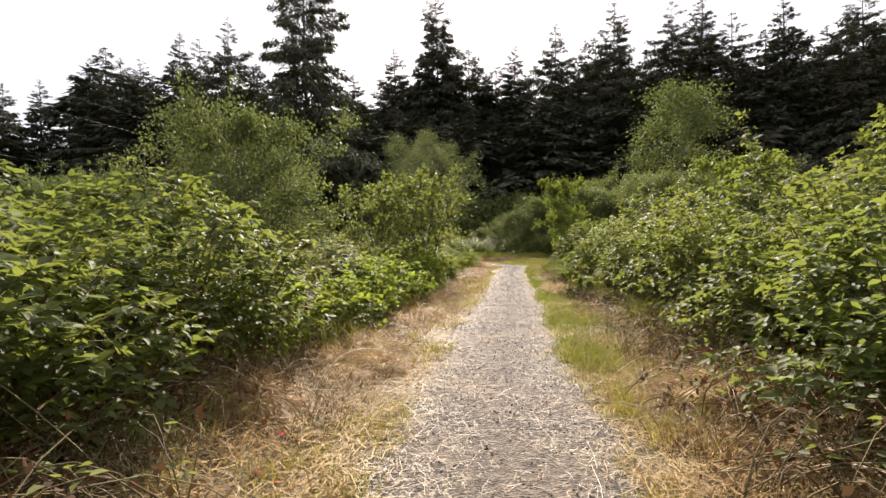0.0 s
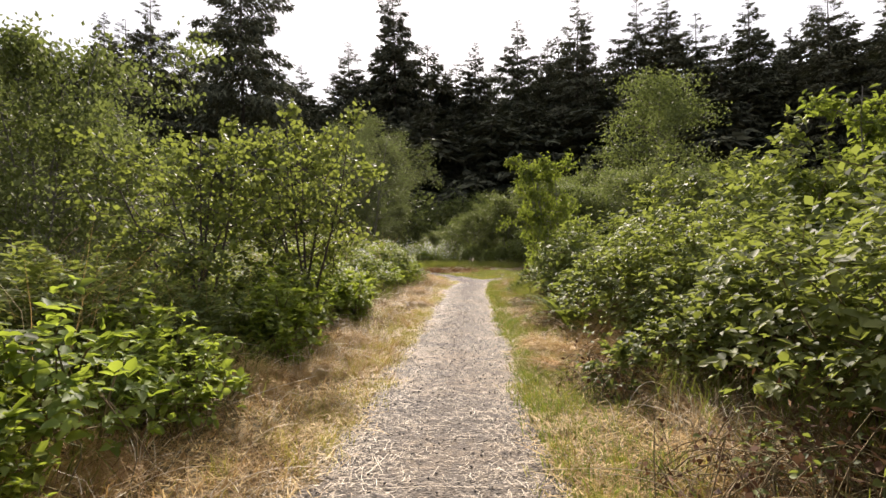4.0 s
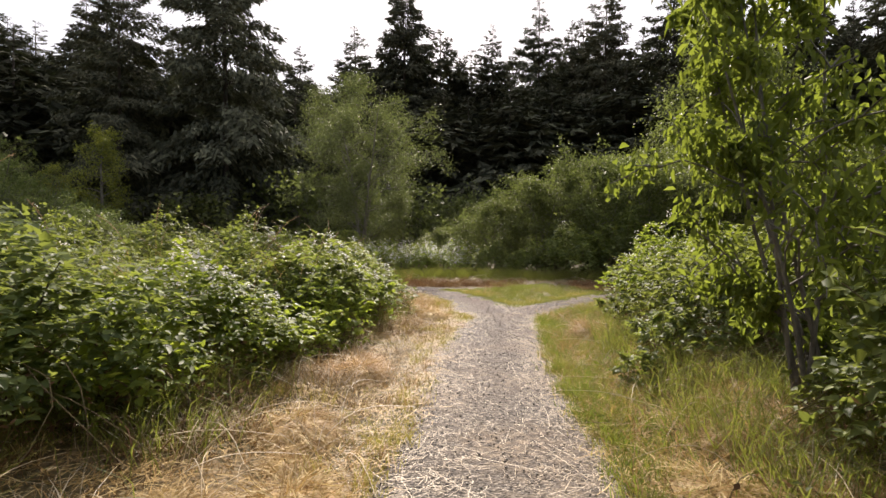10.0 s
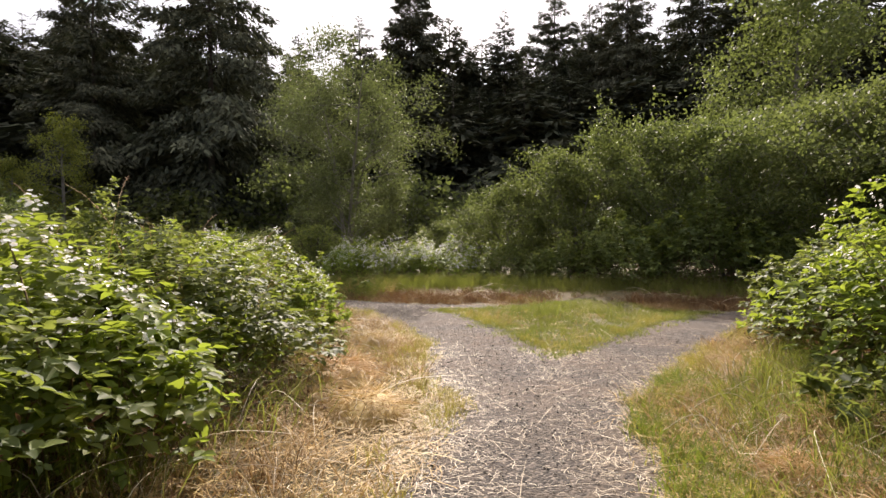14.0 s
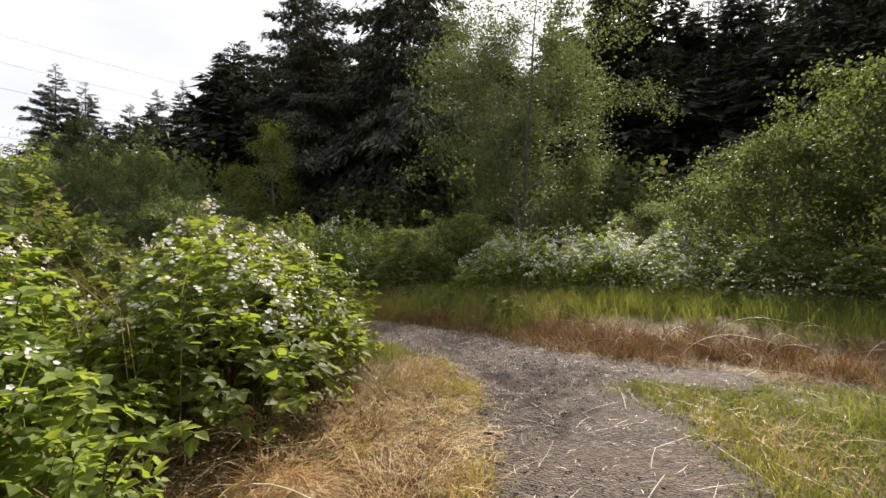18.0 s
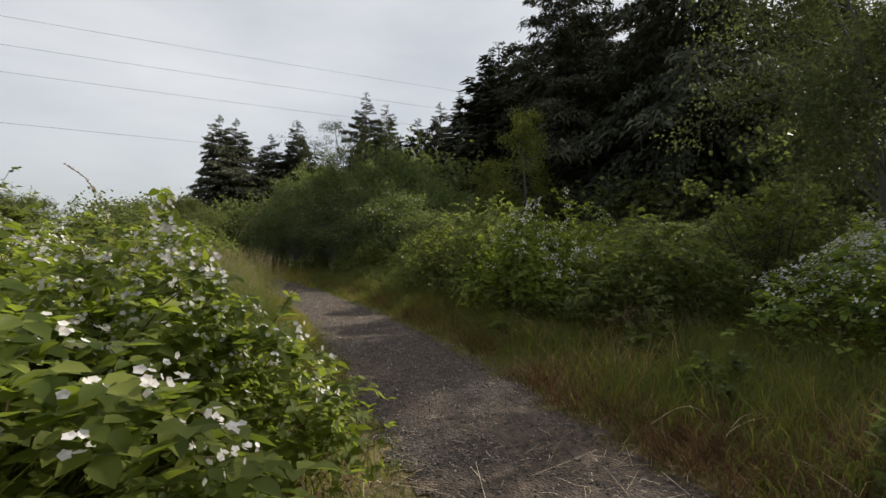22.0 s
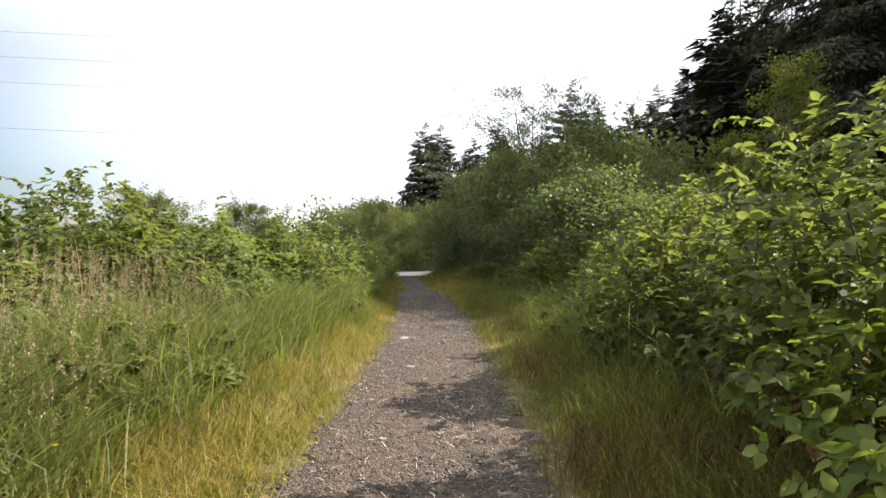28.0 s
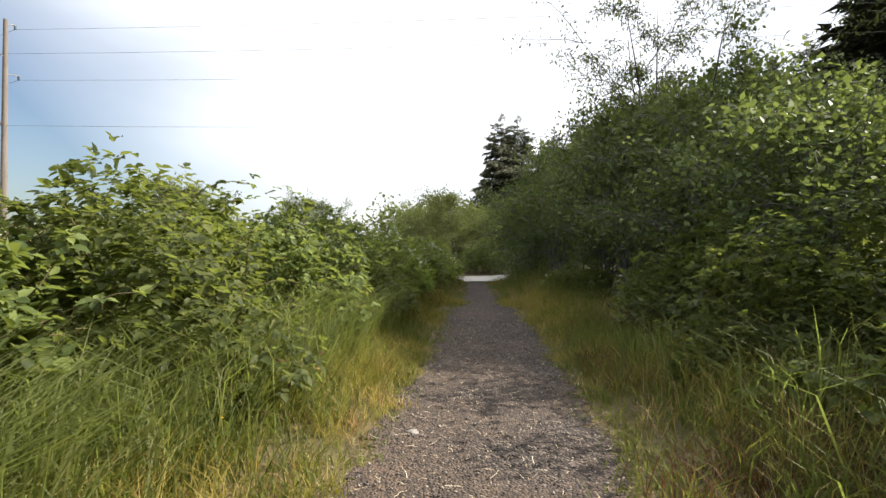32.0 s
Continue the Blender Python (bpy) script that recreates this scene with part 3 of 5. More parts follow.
def fir(name, height, radius, seed, label, low=0.08, whorls=50, gaps=0.10, power=0.68, fine=1.0):
    """A tall conifer: a straight trunk and drooping boughs that carry hanging sprays."""
    r = np.random.default_rng(seed)
    root = new(name)
    tagged(root, label, "conifer", "dark conifers at the edge of the wood")
    trunk = np.stack([np.cumsum(r.normal(0, 0.06, 14)), np.cumsum(r.normal(0, 0.06, 14)), np.linspace(-0.2, height, 14)], -1)
    part("trunk", mesh_np("trunk", *tube(trunk, np.linspace(height * 0.011, 0.03, 14), 8), M_BARK, True), root, "straight brown trunk")
    o, u, n, s, wood = [], [], [], [], []
    ph = r.uniform(0, 6.3, 3)
    for k in range(whorls):
        for b in range(6 if k < 0.8 * whorls else 4):
            if r.uniform() < gaps:
                continue
            h = low + (0.995 - low) * min(1.0, (k + r.uniform(0, 1.6)) / whorls) ** 0.94
            z = h * height
            prof = (1 - h) ** power * min(1, 0.7 + 2 * (h - low))
            a = b * (6.283 / 6) + k * 0.7 + r.uniform(-0.5, 0.5)
            uneven = 1 + 0.26 * math.sin(2 * a + 11 * h + ph[0]) + 0.16 * math.sin(3 * a - 23 * h + ph[1])
            ln = 1.15 * radius * prof * r.uniform(0.6, 1.15) * uneven + 0.5 * (1 - h) ** 0.5 + 0.04
            st = np.array([np.interp(z, trunk[:, 2], trunk[:, 0]), np.interp(z, trunk[:, 2], trunk[:, 1]), z])
            rise = 0.42 * h - 0.28 * (1 - h)
            ax = wander(st, (np.cos(a), np.sin(a), rise), ln, 6, 0.75 * (1 - h) + 0.1, 0.05, r)
            m = int((7 + ln * 2.9) * 3.1 * fine)
            t = np.sqrt(r.uniform(0.02, 1, m)) * 6
            base = np.stack([np.interp(t, np.arange(7), ax[:, c]) for c in range(3)], -1)
            fwd = unit(ax[-1] - ax[0])
            lat = unit(np.cross(fwd, [0, 0, 1.0]))
            sg = r.choice([-1, 1], m)[:, None]
            way = fwd * 0.8 + lat * sg * r.uniform(0.1, 1.5, (m, 1)) + np.array([0, 0, -0.45]) + r.normal(0, 0.3, (m, 3))
            base = base + lat * sg * (r.uniform(0, 0.30, m) * ln * (1 - t / 9))[:, None] + r.normal(0, 0.02 + 0.03 * ln, (m, 3))
            o.append(base)
            u.append(way)
            n.append(np.array([0, 0, 1.0]) + r.normal(0, 0.7, (m, 3)))
            s.append(np.clip((0.50 + 0.075 * ln) * r.uniform(0.5, 1.4, m) / fine ** 0.5, 0.2, 2.0) * (1 if fine > 0.9 else 1.3) * min(1, 0.3 + 3.5 * (1 - h)))
            if ln > 2.0 and k % 4 == 0 and fine >= 1.0:
                wood.append(tube(ax, np.linspace(0.05, 0.012, 7), 3))
    o, u, n, s = (np.concatenate(c) for c in (o, u, n, s))
    v, f = stamp([(0.0, 0.20, 0.0), (0.0, -0.20, 0.0), (1, 0, -0.16)], [(0, 1, 2)], o, u, n, s)
    part("crown", mesh_np("crown", v, f, M_FIR), root, kind="stuff")
    if wood:
        part("boughwork", mesh_np("boughwork", *join(wood), M_BARK), root, "bare brown boughs", "stuff")
    return root


def put(ob, x, y, sc=1.0, rz=0.0, sz=None, used=set()):
    """Moves the first of a kind to its place, and sets copies of it after that."""
    m = pose(x, y, float(ground_z(np.array(x), np.array(y))) - 0.02, 0, 0, rz)
    if ob.name in used:
        ob = copy_thing(ob, m)
    else:
        used.add(ob.name)
        ob.matrix_basis = m
    ob.scale = (sc, sc, sz or sc)
    return ob


def at_bearing(eye, bearing, dist):
    b = radians(bearing)
    return eye[0] - math.sin(b) * dist, eye[1] + math.cos(b) * dist


# ---- the wood ----
FIRS = [(fir("fir_tree", 40, 8.6, 11, "tall dark Douglas fir with drooping ragged boughs", whorls=58, gaps=0.16, fine=2.0), 40),
        (fir("fir_tree", 42, 7.6, 12, "tall slender dark fir with a pointed top", whorls=66, power=0.74, fine=1.8), 42),
        (fir("fir_tree", 38, 9.6, 13, "broad dark fir with uneven open boughs", gaps=0.26, whorls=56, power=0.70, fine=3.4), 38),
        (fir("fir_tree", 30, 7.0, 14, "dark bushy conifer clad to the ground", low=0.02, gaps=0.05, power=0.74, whorls=60, fine=1.8), 30),
        (fir("fir_tree", 34, 8.0, 15, "dark fir deep in the wood", low=0.02, gaps=0.08, whorls=40, fine=0.7), 34)]
START, BEND, LATE = (2.14, 3.15), (-7.71, 33.37), (-15.3, 35.83)
WOOD = [  # eye, bearing, distance, slope to the top, kind, width
    (START, 56.2, 132, 0.307, 1, 1.0), (START, 52.1, 122, 0.317, 0, 1.0), (START, 48.8, 118, 0.376, 1, 1.0), (START, 44.4, 80, 0.42, 2, 0.75),
    (START, 36.5, 79, 0.585, 2, 0.84), (START, 31.2, 104, 0.33, 3, 1.0), (START, 26.6, 130, 0.385, 1, 1.2), (START, 21.6, 127, 0.505, 0, 0.95), (START, 16.1, 130, 0.335, 1, 1.0),
    (START, 12.8, 124, 0.389, 1, 1.0), (START, 8.3, 117, 0.425, 1, 1.0), (START, 5.2, 126, 0.385, 3, 1.0), (START, 2.3, 115, 0.454, 0, 0.9), (START, -3.6, 112, 0.435, 0, 1.0),
    (START, -6.4, 116, 0.442, 1, 1.0), (START, -9.1, 118, 0.393, 0, 1.0), (START, -13.2, 110, 0.406, 1, 1.05), (START, -16.5, 116, 0.338, 3, 1.0),
    (START, -19.2, 105, 0.387, 0, 1.0), (START, -23.3, 104, 0.370, 2, 1.0), (START, -27.5, 100, 0.40, 1, 1.0), (START, -32, 95, 0.39, 0, 1.0), (START, -37, 95, 0.42, 2, 1.0), (START, -42, 95, 0.41, 0, 1.0), (START, -48, 95, 0.40, 1, 1.0),
    (BEND, 96.9, 111, 0.242, 3, 1.0), (BEND, 95.3, 113, 0.238, 3, 1.0), (BEND, 91.8, 118, 0.214, 3, 1.0), (BEND, 89.2, 120, 0.244, 3, 1.0),
    (BEND, 81.7, 116, 0.305, 1, 1.0), (BEND, 79.6, 118, 0.283, 0, 0.9), (BEND, 76.0, 108, 0.255, 3, 1.2), (BEND, 73.5, 116, 0.287, 3, 1.0), (BEND, 71.3, 108, 0.311, 1, 1.0),
    (BEND, 67.8, 90, 0.374, 1, 1.0), (BEND, 65.2, 96, 0.391, 0, 1.0), (BEND, 57.5, 82, 0.49, 2, 1.0), (BEND, 51.0, 76, 0.46, 0, 1.0)]
for eye, b, dist, slope, kind, wide in WOOD:
    x, y = at_bearing(eye, b, dist)
    ob, tall = FIRS[kind]
    hz = (1.4 + dist * slope) / tall
    put(ob, x, y, 1.08 * wide * (0.55 * hz + 0.45), rng.uniform(0, 360), hz)
# the rows behind, lower than the front row's tops
for k in range(32):
    x, y = at_bearing(START, 54.4 - k * 3.3 + rng.uniform(-0.8, 0.8), rng.uniform(128, 146))
    ob, tall = FIRS[4]
    put(ob, x, y, 1.65, rng.uniform(0, 360), rng.uniform(46, 55) / tall if k > 9 else rng.uniform(38, 45) / tall)
for k in range(11):
    x, y = at_bearing(BEND, 92 - k * 3.6, rng.uniform(116, 130))
    ob, tall = FIRS[4]
    put(ob, x, y, 1.2, rng.uniform(0, 360), rng.uniform(22, 27) / tall)
for k in range(12):
    x, y = at_bearing(START, 52 - k * 2.6, 94 + 14 * (k % 2))
    ob, tall = FIRS[4]
    put(ob, x, y, 1.15, rng.uniform(0, 360), (rng.uniform(26, 30) if k < 6 else rng.uniform(22, 26)) / tall)

for k in range(16):
    x, y = at_bearing(START, 44 - k * 5.4 + rng.uniform(-1.5, 1.5), rng.uniform(108, 124))
    ob, tall = FIRS[4]
    put(ob, x, y, 1.5, rng.uniform(0, 360), rng.uniform(30, 36) / tall)
for k in range(9):
    x, y = at_bearing(BEND, 47 - k * 5.5, rng.uniform(74, 92))
    ob, tall = FIRS[4]
    put(ob, x, y, 1.4, rng.uniform(0, 360), rng.uniform(28, 34) / tall)

# ---- broadleaf trees and tall shrubs ----
birch = broadleaf("birch_tree", 12.8, 3.9, 56000, 0.105, 21, M_BIRCH, "bushy young birch with light green leaves", stems=4, low=0.08, top=0.6, skirt=0.7, clump=0.085)
put(birch, -17.1, 47.7)
maple = broadleaf("maple_tree", 18, 5.2, 15000, 0.24, 22, M_WILLOW, "broad olive-green maple in front of the firs", low=0.25, skirt=0.6, clump=0.12)
put(maple, 6.1, 60.3)
alder = broadleaf("alder_tree", 13.2, 2.8, 9000, 0.17, 23, M_MAPLE, "narrow pointed yellow-green alder", low=0.10, top=0.3, skirt=0.7, clump=0.12)
put(alder, -46, 52.3)
put(alder, -49, 49.5, 0.72, 120)
sparse = broadleaf("willow_tree", 8.5, 3.1, 17000, 0.11, 24, M_WILLOW, "open-topped willow with bare upper twigs", stems=5, low=0.05, slim=True, ragged=0.5, skirt=0.8, clump=0.045, bark=M_BARK)
put(sparse, -36.3, 37.6)
WILLOW = [(broadleaf("willow_shrub", 6.0, 3.0, 26000, 0.11, 31, M_WILLOW, "tall bushy grey-green willow shrub", stems=6, low=0.02, category="shrub", group="willow thicket", skirt=0.9, clump=0.062), 6.0),
          (broadleaf("willow_shrub", 5.5, 3.2, 26000, 0.11, 32, M_WILLOW, "rounded dense willow shrub", stems=7, low=0.02, category="shrub", group="willow thicket", skirt=0.95, clump=0.062), 5.5),
          (broadleaf("thicket_shrub", 5.5, 3.4, 2600, 0.36, 33, M_WILLOW, "dark leafy thicket at the edge of the wood", stems=5, low=0.02, category="shrub", group="thicket under the firs", skirt=0.95, clump=0.14, twigs=False), 5.5)]
NEAR_MOUND = [(-9.8, 44.6, 2.6, 0.55), (-7.3, 44.3, 3.9, 0.7), (-4.8, 43.9, 5.0, 0.85), (-2.2, 44.4, 5.8, 0.95), (0.2, 43.4, 5.4, 1.1), (3.2, 44.4, 6.4, 1.2), (6.6, 44, 6.2, 1.2), (10.2, 44.4, 6.0, 1.3), (14, 45, 6.2, 1.4), (18.5, 44, 6.4, 1.4), (4, 49, 7.4, 1.3), (-1.5, 50, 7.0, 1.2), (10, 50, 7.8, 1.4)]
LATE_SIDE = [(-29.5, 42.2, 2.6, 0.7), (-33, 41.0, 4.2, 0.85), (-37, 40.1, 5.9, 1.0), (-40, 39.4, 7.0, 1.1), (-43.0, 37.4, 5.6, 0.9), (-46.6, 41.5, 6.5, 0.9), (-53, 38, 8.4, 1.2), (-54, 42, 9, 1.3), (-56, 36, 8.4, 1.2), (-44, 44, 6, 1.2)]
MEADOW = [(-11.4, 17.0, 6.2, 1.0), (-14.5, 20.0, 5.4, 1.0), (-62, 24.6, 6.3, 1.0), (-43.7, 14.6, 5.2, 0.8), (-61, 12, 6, 0.9), (-70, 20, 6, 1.2), (-26, 49, 2.4, 0.8), (-32, 50, 2.8, 0.9), (-21, 50, 2.4, 0.8)]
bright = broadleaf("willow_shrub", 6.0, 3.0, 17000, 0.14, 34, M_ALDER, "bushy mid-green willow beside the trail", stems=6, low=0.02, category="shrub", group="willow thicket", skirt=0.9, clump=0.062)
for x, y, h, w in LATE_SIDE:
    put(bright, x, y, w, rng.uniform(0, 360), h / 6.0)
for k, (x, y, h, w) in enumerate(NEAR_MOUND + MEADOW):
    ob, tall = WILLOW[k % 2]
    put(ob, x, y, w, rng.uniform(0, 360), h / tall)
ob, tall = WILLOW[2]
for k in range(26):
    x, y = at_bearing(START, 54 - k * 4.1, 74 + 16 * (k % 2) + (18 if k > 9 else 0))
    put(ob, x, y, 1.7, rng.uniform(0, 360), rng.uniform(6, 11) / tall)
for k in range(12):
    x, y = at_bearing(BEND, 106 - k * 3.6, 88 + 12 * (k % 2))
    put(ob, x, y, 1.8, rng.uniform(0, 360), rng.uniform(6, 10) / tall)
for k in range(9):
    x, y = at_bearing(BEND, 108 + k * 5.5, 130)
    put(ob, x, y, 1.6, rng.uniform(0, 360), rng.uniform(6, 9) / tall)
elder = broadleaf("elder_shrub", 4.2, 1.35, 8000, 0.12, 41, M_ELDER, "upright leafy elder shrub with arching shoots", stems=6, low=0.05, category="shrub", ragged=0.5, top=0.3, clump=0.05, blade=[(a, 0.62 * b, c) for a, b, c in LEAF])
put(elder, -0.1, 22.8, 0.74, 0, 1.02)
hazel = broadleaf("hazel_shrub", 4.2, 1.5, 4200, 0.09, 42, M_BRAMBLE, "open hazel shrub with round leaves on long twigs", stems=6, low=0.10, category="shrub", ragged=0.5, top=0.3, clump=0.06, blade=[(a, 1.5 * b, c) for a, b, c in LEAF], bark=M_BARK)
put(hazel, -3.75, 16.0, 0.85, 140, 0.9)
put(hazel, -4.4, 14.4, 0.85, 20, 0.76)
put(hazel, -14.5, 41.0, 0.7, 60, 0.6)
put(elder, 4.6, 16.5, 1.0, 200, 0.9)

ALDERS = [broadleaf("alder_shrub", 4.8, 1.9, 9000, 0.10, 43, M_ALDER, "leafy green alder shrub with upright grey stems", stems=7, low=0.06, category="shrub", group="shrubs along the trail", skirt=0.85, top=0.55, clump=0.10, ragged=0.45),
          broadleaf("alder_shrub", 4.8, 1.8, 8000, 0.10, 44, M_ALDER, "upright open shrub with many thin stems", stems=8, low=0.10, category="shrub", group="shrubs along the trail", skirt=0.75, top=0.5, clump=0.09, ragged=0.5)]

# ---- brambles ----
B = [bramble("bramble_bush", 1.25, 1.7, 2900, 51, leaf=0.084, shoots=26),
     bramble("bramble_bush", 1.35, 1.6, 2900, 52, leaf=0.086, label="spreading blackberry bramble with long arching shoots", shoots=34),
     bramble("bramble_bush", 1.3, 1.55, 3000, 53, leaf=0.088, flowers=280, mat=M_BLOOM, label="blackberry bramble covered in white blossoms", shoots=12),
     bramble("bramble_bush", 2.2, 1.5, 2800, 54, leaf=0.12, label="wide low bramble thicket in the meadow", shoots=22, shape=OVAL, faces=SLIM_F, flowers=40),
     bramble("bramble_bush", 1.35, 1.7, 2400, 55, leaf=0.11, label="dark bramble in the shade behind the verge", shape=OVAL, faces=SLIM_F, shoots=18),
     bramble("bramble_bush", 1.3, 1.55, 1300, 56, leaf=0.10, flowers=420, mat=M_BLOOM, label="bramble smothered in white blossom", shoots=10, shape=OVAL, faces=SLIM_F)]


def hedge(points, kinds, sc=(0.9, 1.1), tall=1.0):
    for k, (x, y) in enumerate(points):
        s = rng.uniform(*sc)
        put(B[kinds[k % len(kinds)]], x + rng.uniform(-0.15, 0.15), y + rng.uniform(-0.15, 0.15), s, rng.uniform(0, 360), s * tall * rng.uniform(0.92, 1.08))


# before the fork, to the east of the path
hedge([(5.9, 0.5), (5.2, 3.2), (4.6, 5.6), (4.2, 7.8), (3.8, 9.8), (3.15, 11.8), (2.6, 13.8), (2.1, 15.6), (1.75, 17.5), (1.0, 19.4), (0.8, 21.2)], [1, 0], tall=0.92)
hedge([(6.8, 6.4), (6.4, 9.2), (5.8, 12.0), (4.8, 14.6), (3.8, 17.6), (3.0, 20.2), (7.6, 3)], [4], (1.1, 1.3), 1.2)
hedge([(0.5, 25.2), (0.15, 27.2), (-0.1, 29.4), (-0.3, 31.6), (0.4, 33.4)], [1, 0, 2], tall=0.86)
hedge([(2.0, 26.4), (2.0, 29.2), (2.3, 32.0), (4.6, 28), (4.6, 31)], [4], tall=0.92)
# before the fork, to the west
hedge([(-3.5, 13.4), (-3.9, 15.0)], [1, 0], (0.58, 0.64), 0.8)
hedge([(-0.7, 0.9), (-1.2, 2.9), (-2.0, 5.2)], [0, 1], tall=0.9)
hedge([(-2.9, 7.5), (-3.3, 9.6), (-3.9, 11.7), (-4.6, 13.0), (-5.3, 15.9)], [0, 1], (0.85, 1.0), 0.66)
hedge([(-5.0, 18.2), (-5.7, 20.2), (-6.1, 22.2), (-6.4, 24.2), (-6.7, 26.2), (-7.3, 28.0)], [2, 0, 2, 1], tall=0.7)
hedge([(-8.7, 29.7), (-9.3, 31.6), (-10.7, 32.8)], [2, 2, 2], (1.0, 1.08), 0.76)
hedge([(-11.6, 33.35)], [2], (0.78, 0.8), 0.95)
hedge([(-3.4, 1.5), (-4.6, 4.6)], [4], (1.1, 1.3), 0.95)
hedge([(-6.2, 8.2), (-7.4, 11.6), (-8.4, 14.6)], [4], (1.0, 1.2), 0.6)
hedge([(-9.8 - 3.4 * i - 0.6 * j, 18.6 + 3.1 * j) for i in range(4) for j in range(4)], [3], (0.95, 1.15), 0.72)
hedge([(-13.0, 32.2), (-14.9, 31.6), (-16.8, 31.2)], [2, 1], tall=0.8)
hedge([(-12.0, 30.4), (-14.6, 29.8), (-17.0, 29.4)], [4], tall=0.95)
# the far bank and the trail beyond the bend
hedge([(-8.6, 41.1), (-9.9, 40.8), (-11.2, 40.6), (-12.6, 40.4)], [5], tall=0.85)
hedge([(-6.9, 41.3), (-5.0, 41.0)], [4], tall=0.85)
hedge([(-3.2, 40.6), (-0.8, 40.9), (1.6, 41.3), (4.2, 41.8), (7.2, 42.4), (10.4, 42.8), (13.6, 43)], [4], (1.1, 1.3), 1.0)
hedge([(-11.0, 43.0), (-13.4, 43.0)], [4], tall=0.9)
hedge([(-15.2, 39.3)], [1])
hedge([(-17.0, 38.5), (-19.0, 38.25), (-21.0, 38.15)], [2, 0, 1], (1.0, 1.1), 1.12)
hedge([(-15.8, 42.0), (-18.4, 41.6), (-21.0, 41.4), (-24.0, 41.4), (-26.6, 41.0)], [4], (1.0, 1.2), 0.9)
hedge([(-23.0, 38.1), (-25.0, 37.9), (-27.4, 37.4), (-29.6, 36.9)], [4, 0, 1], (0.85, 0.95), 0.92)
hedge([(-31.4, 36.4), (-36.0, 35.2)], [0, 1], (0.7, 0.8), 0.8)
for k, (x, y, h) in enumerate([(-25.6, 39.8, 2.2), (-27.8, 39.2, 2.9), (-29.8, 38.3, 3.9), (-32.0, 37.7, 4.4), (-34.2, 37.0, 5.4), (-36.5, 36.4, 5.9), (-38.8, 35.8, 6.2), (-41.0, 34.2, 5.8), (-43.0, 33.1, 4.6), (-44.8, 32.6, 4.2)]):
    put(ALDERS[k % 2], x, y, rng.uniform(0.9, 1.1), rng.uniform(0, 360), h / 4.8)
hedge([(-18.6, 30.9), (-20.7, 30.9), (-23.0, 31.4), (-25.1, 31.4), (-27.0, 31.0), (-29.2, 30.7)], [1, 0], tall=0.98)
hedge([(-31.4, 30.7), (-33.8, 30.3), (-36.2, 29.9), (-38.8, 29.4), (-41.4, 28.9)], [0, 2, 1], (0.95, 1.05), 0.95)
hedge([(-43.4, 28.5), (-45.8, 27.9), (-48.8, 27.0), (-50.0, 29.6), (-51.0, 32.4), (-52.2, 26.0), (-53, 29)], [4], tall=0.95)
hedge([(-18.0 - 3.8 * i, 28.0 - 0.8 * i - 3.2 * j) for i in range(6) for j in range(2)], [3], (1.0, 1.25), 1.05)


def dead_bramble(seed, radius, height):
    """A low heap of dead arching canes with withered leaves and a few live ones."""
    r = np.random.default_rng(seed)
    root = tagged(new("dead_bramble"), "low brown tangle of dead bramble canes", "bramble", "dead canes under the hedges")
    canes, lo = [], []
    for k in range(110):
        a, b = r.uniform(0, 2 * np.pi), r.uniform(0, 2 * np.pi)
        s, e = (np.array([np.cos(q), np.sin(q), 0]) * radius * r.uniform(0.2, 1.15) for q in (a, b))
        t = np.linspace(0, 1, 7)[:, None]
        line = s * (1 - t) + e * t + np.array([r.normal(0, 0.3), r.normal(0, 0.3), height * r.uniform(0.6, 3.4)]) * t * (1 - t)
        canes.append(tube(line, np.linspace(0.006, 0.0025, 7), 3))
        lo.append(line[r.integers(0, 7, 7)])
    lo = np.concatenate(lo) + r.normal(0, 0.02, (770, 3))
    part("cane_tangle", mesh_np("cane_tangle", *join(canes), M_CANE), root, "dry brown canes", "stuff")
    part("dead_leaves", mesh_np("dead_leaves", *stamp(OVAL, SLIM_F, lo, r.normal(0, 1, lo.shape), r.normal(0, 0.7, lo.shape) + [0, 0, 0.6], r.uniform(0.03, 0.075, len(lo))), M_DEAD), root, "withered brown leaves", "stuff")
    g = lo[lo[:, 2] > height * 0.35][:130]
    part("foliage", mesh_np("foliage", *stamp(LEAF, LEAF_F, g + [0, 0, 0.02], r.normal(0, 1, g.shape) * [1, 1, 0.3], r.normal(0, 0.3, g.shape) + [0, 0, 1], r.uniform(0.05, 0.08, len(g))), M_BRAMBLE), root, "a few live leaves", "stuff")
    return root


DEAD = [dead_bramble(141, 0.95, 0.62), dead_bramble(142, 1.1, 0.5)]
for k, (x, y, sc) in enumerate([(4.3, 2.4, 1.0), (4.0, 3.6, 1.0), (3.7, 4.9, 1.0), (3.4, 6.3, 0.95), (3.0, 7.8, 0.9), (2.7, 9.4, 0.85), (2.0, 11.6, 0.8), (1.4, 14.0, 0.8), (0.4, 17.6, 0.8), (-0.3, 20.4, 0.8), (0.1, 1.4, 0.9), (-0.2, 3.0, 0.9), (-0.9, 4.6, 0.85), (-1.7, 7.0, 0.85), (-2.3, 9.4, 0.85), (-3.3, 13.0, 0.8), (-4.6, 18.6, 0.8), (-5.2, 21.2, 0.8), (-5.6, 24.2, 0.8), (-6.3, 27.4, 0.8), (-0.9, 26.4, 0.75), (-8.2, 31.0, 0.7)]):
    put(DEAD[k % 2], x, y, sc, 67 * k, sc * rng.uniform(0.85, 1.1))

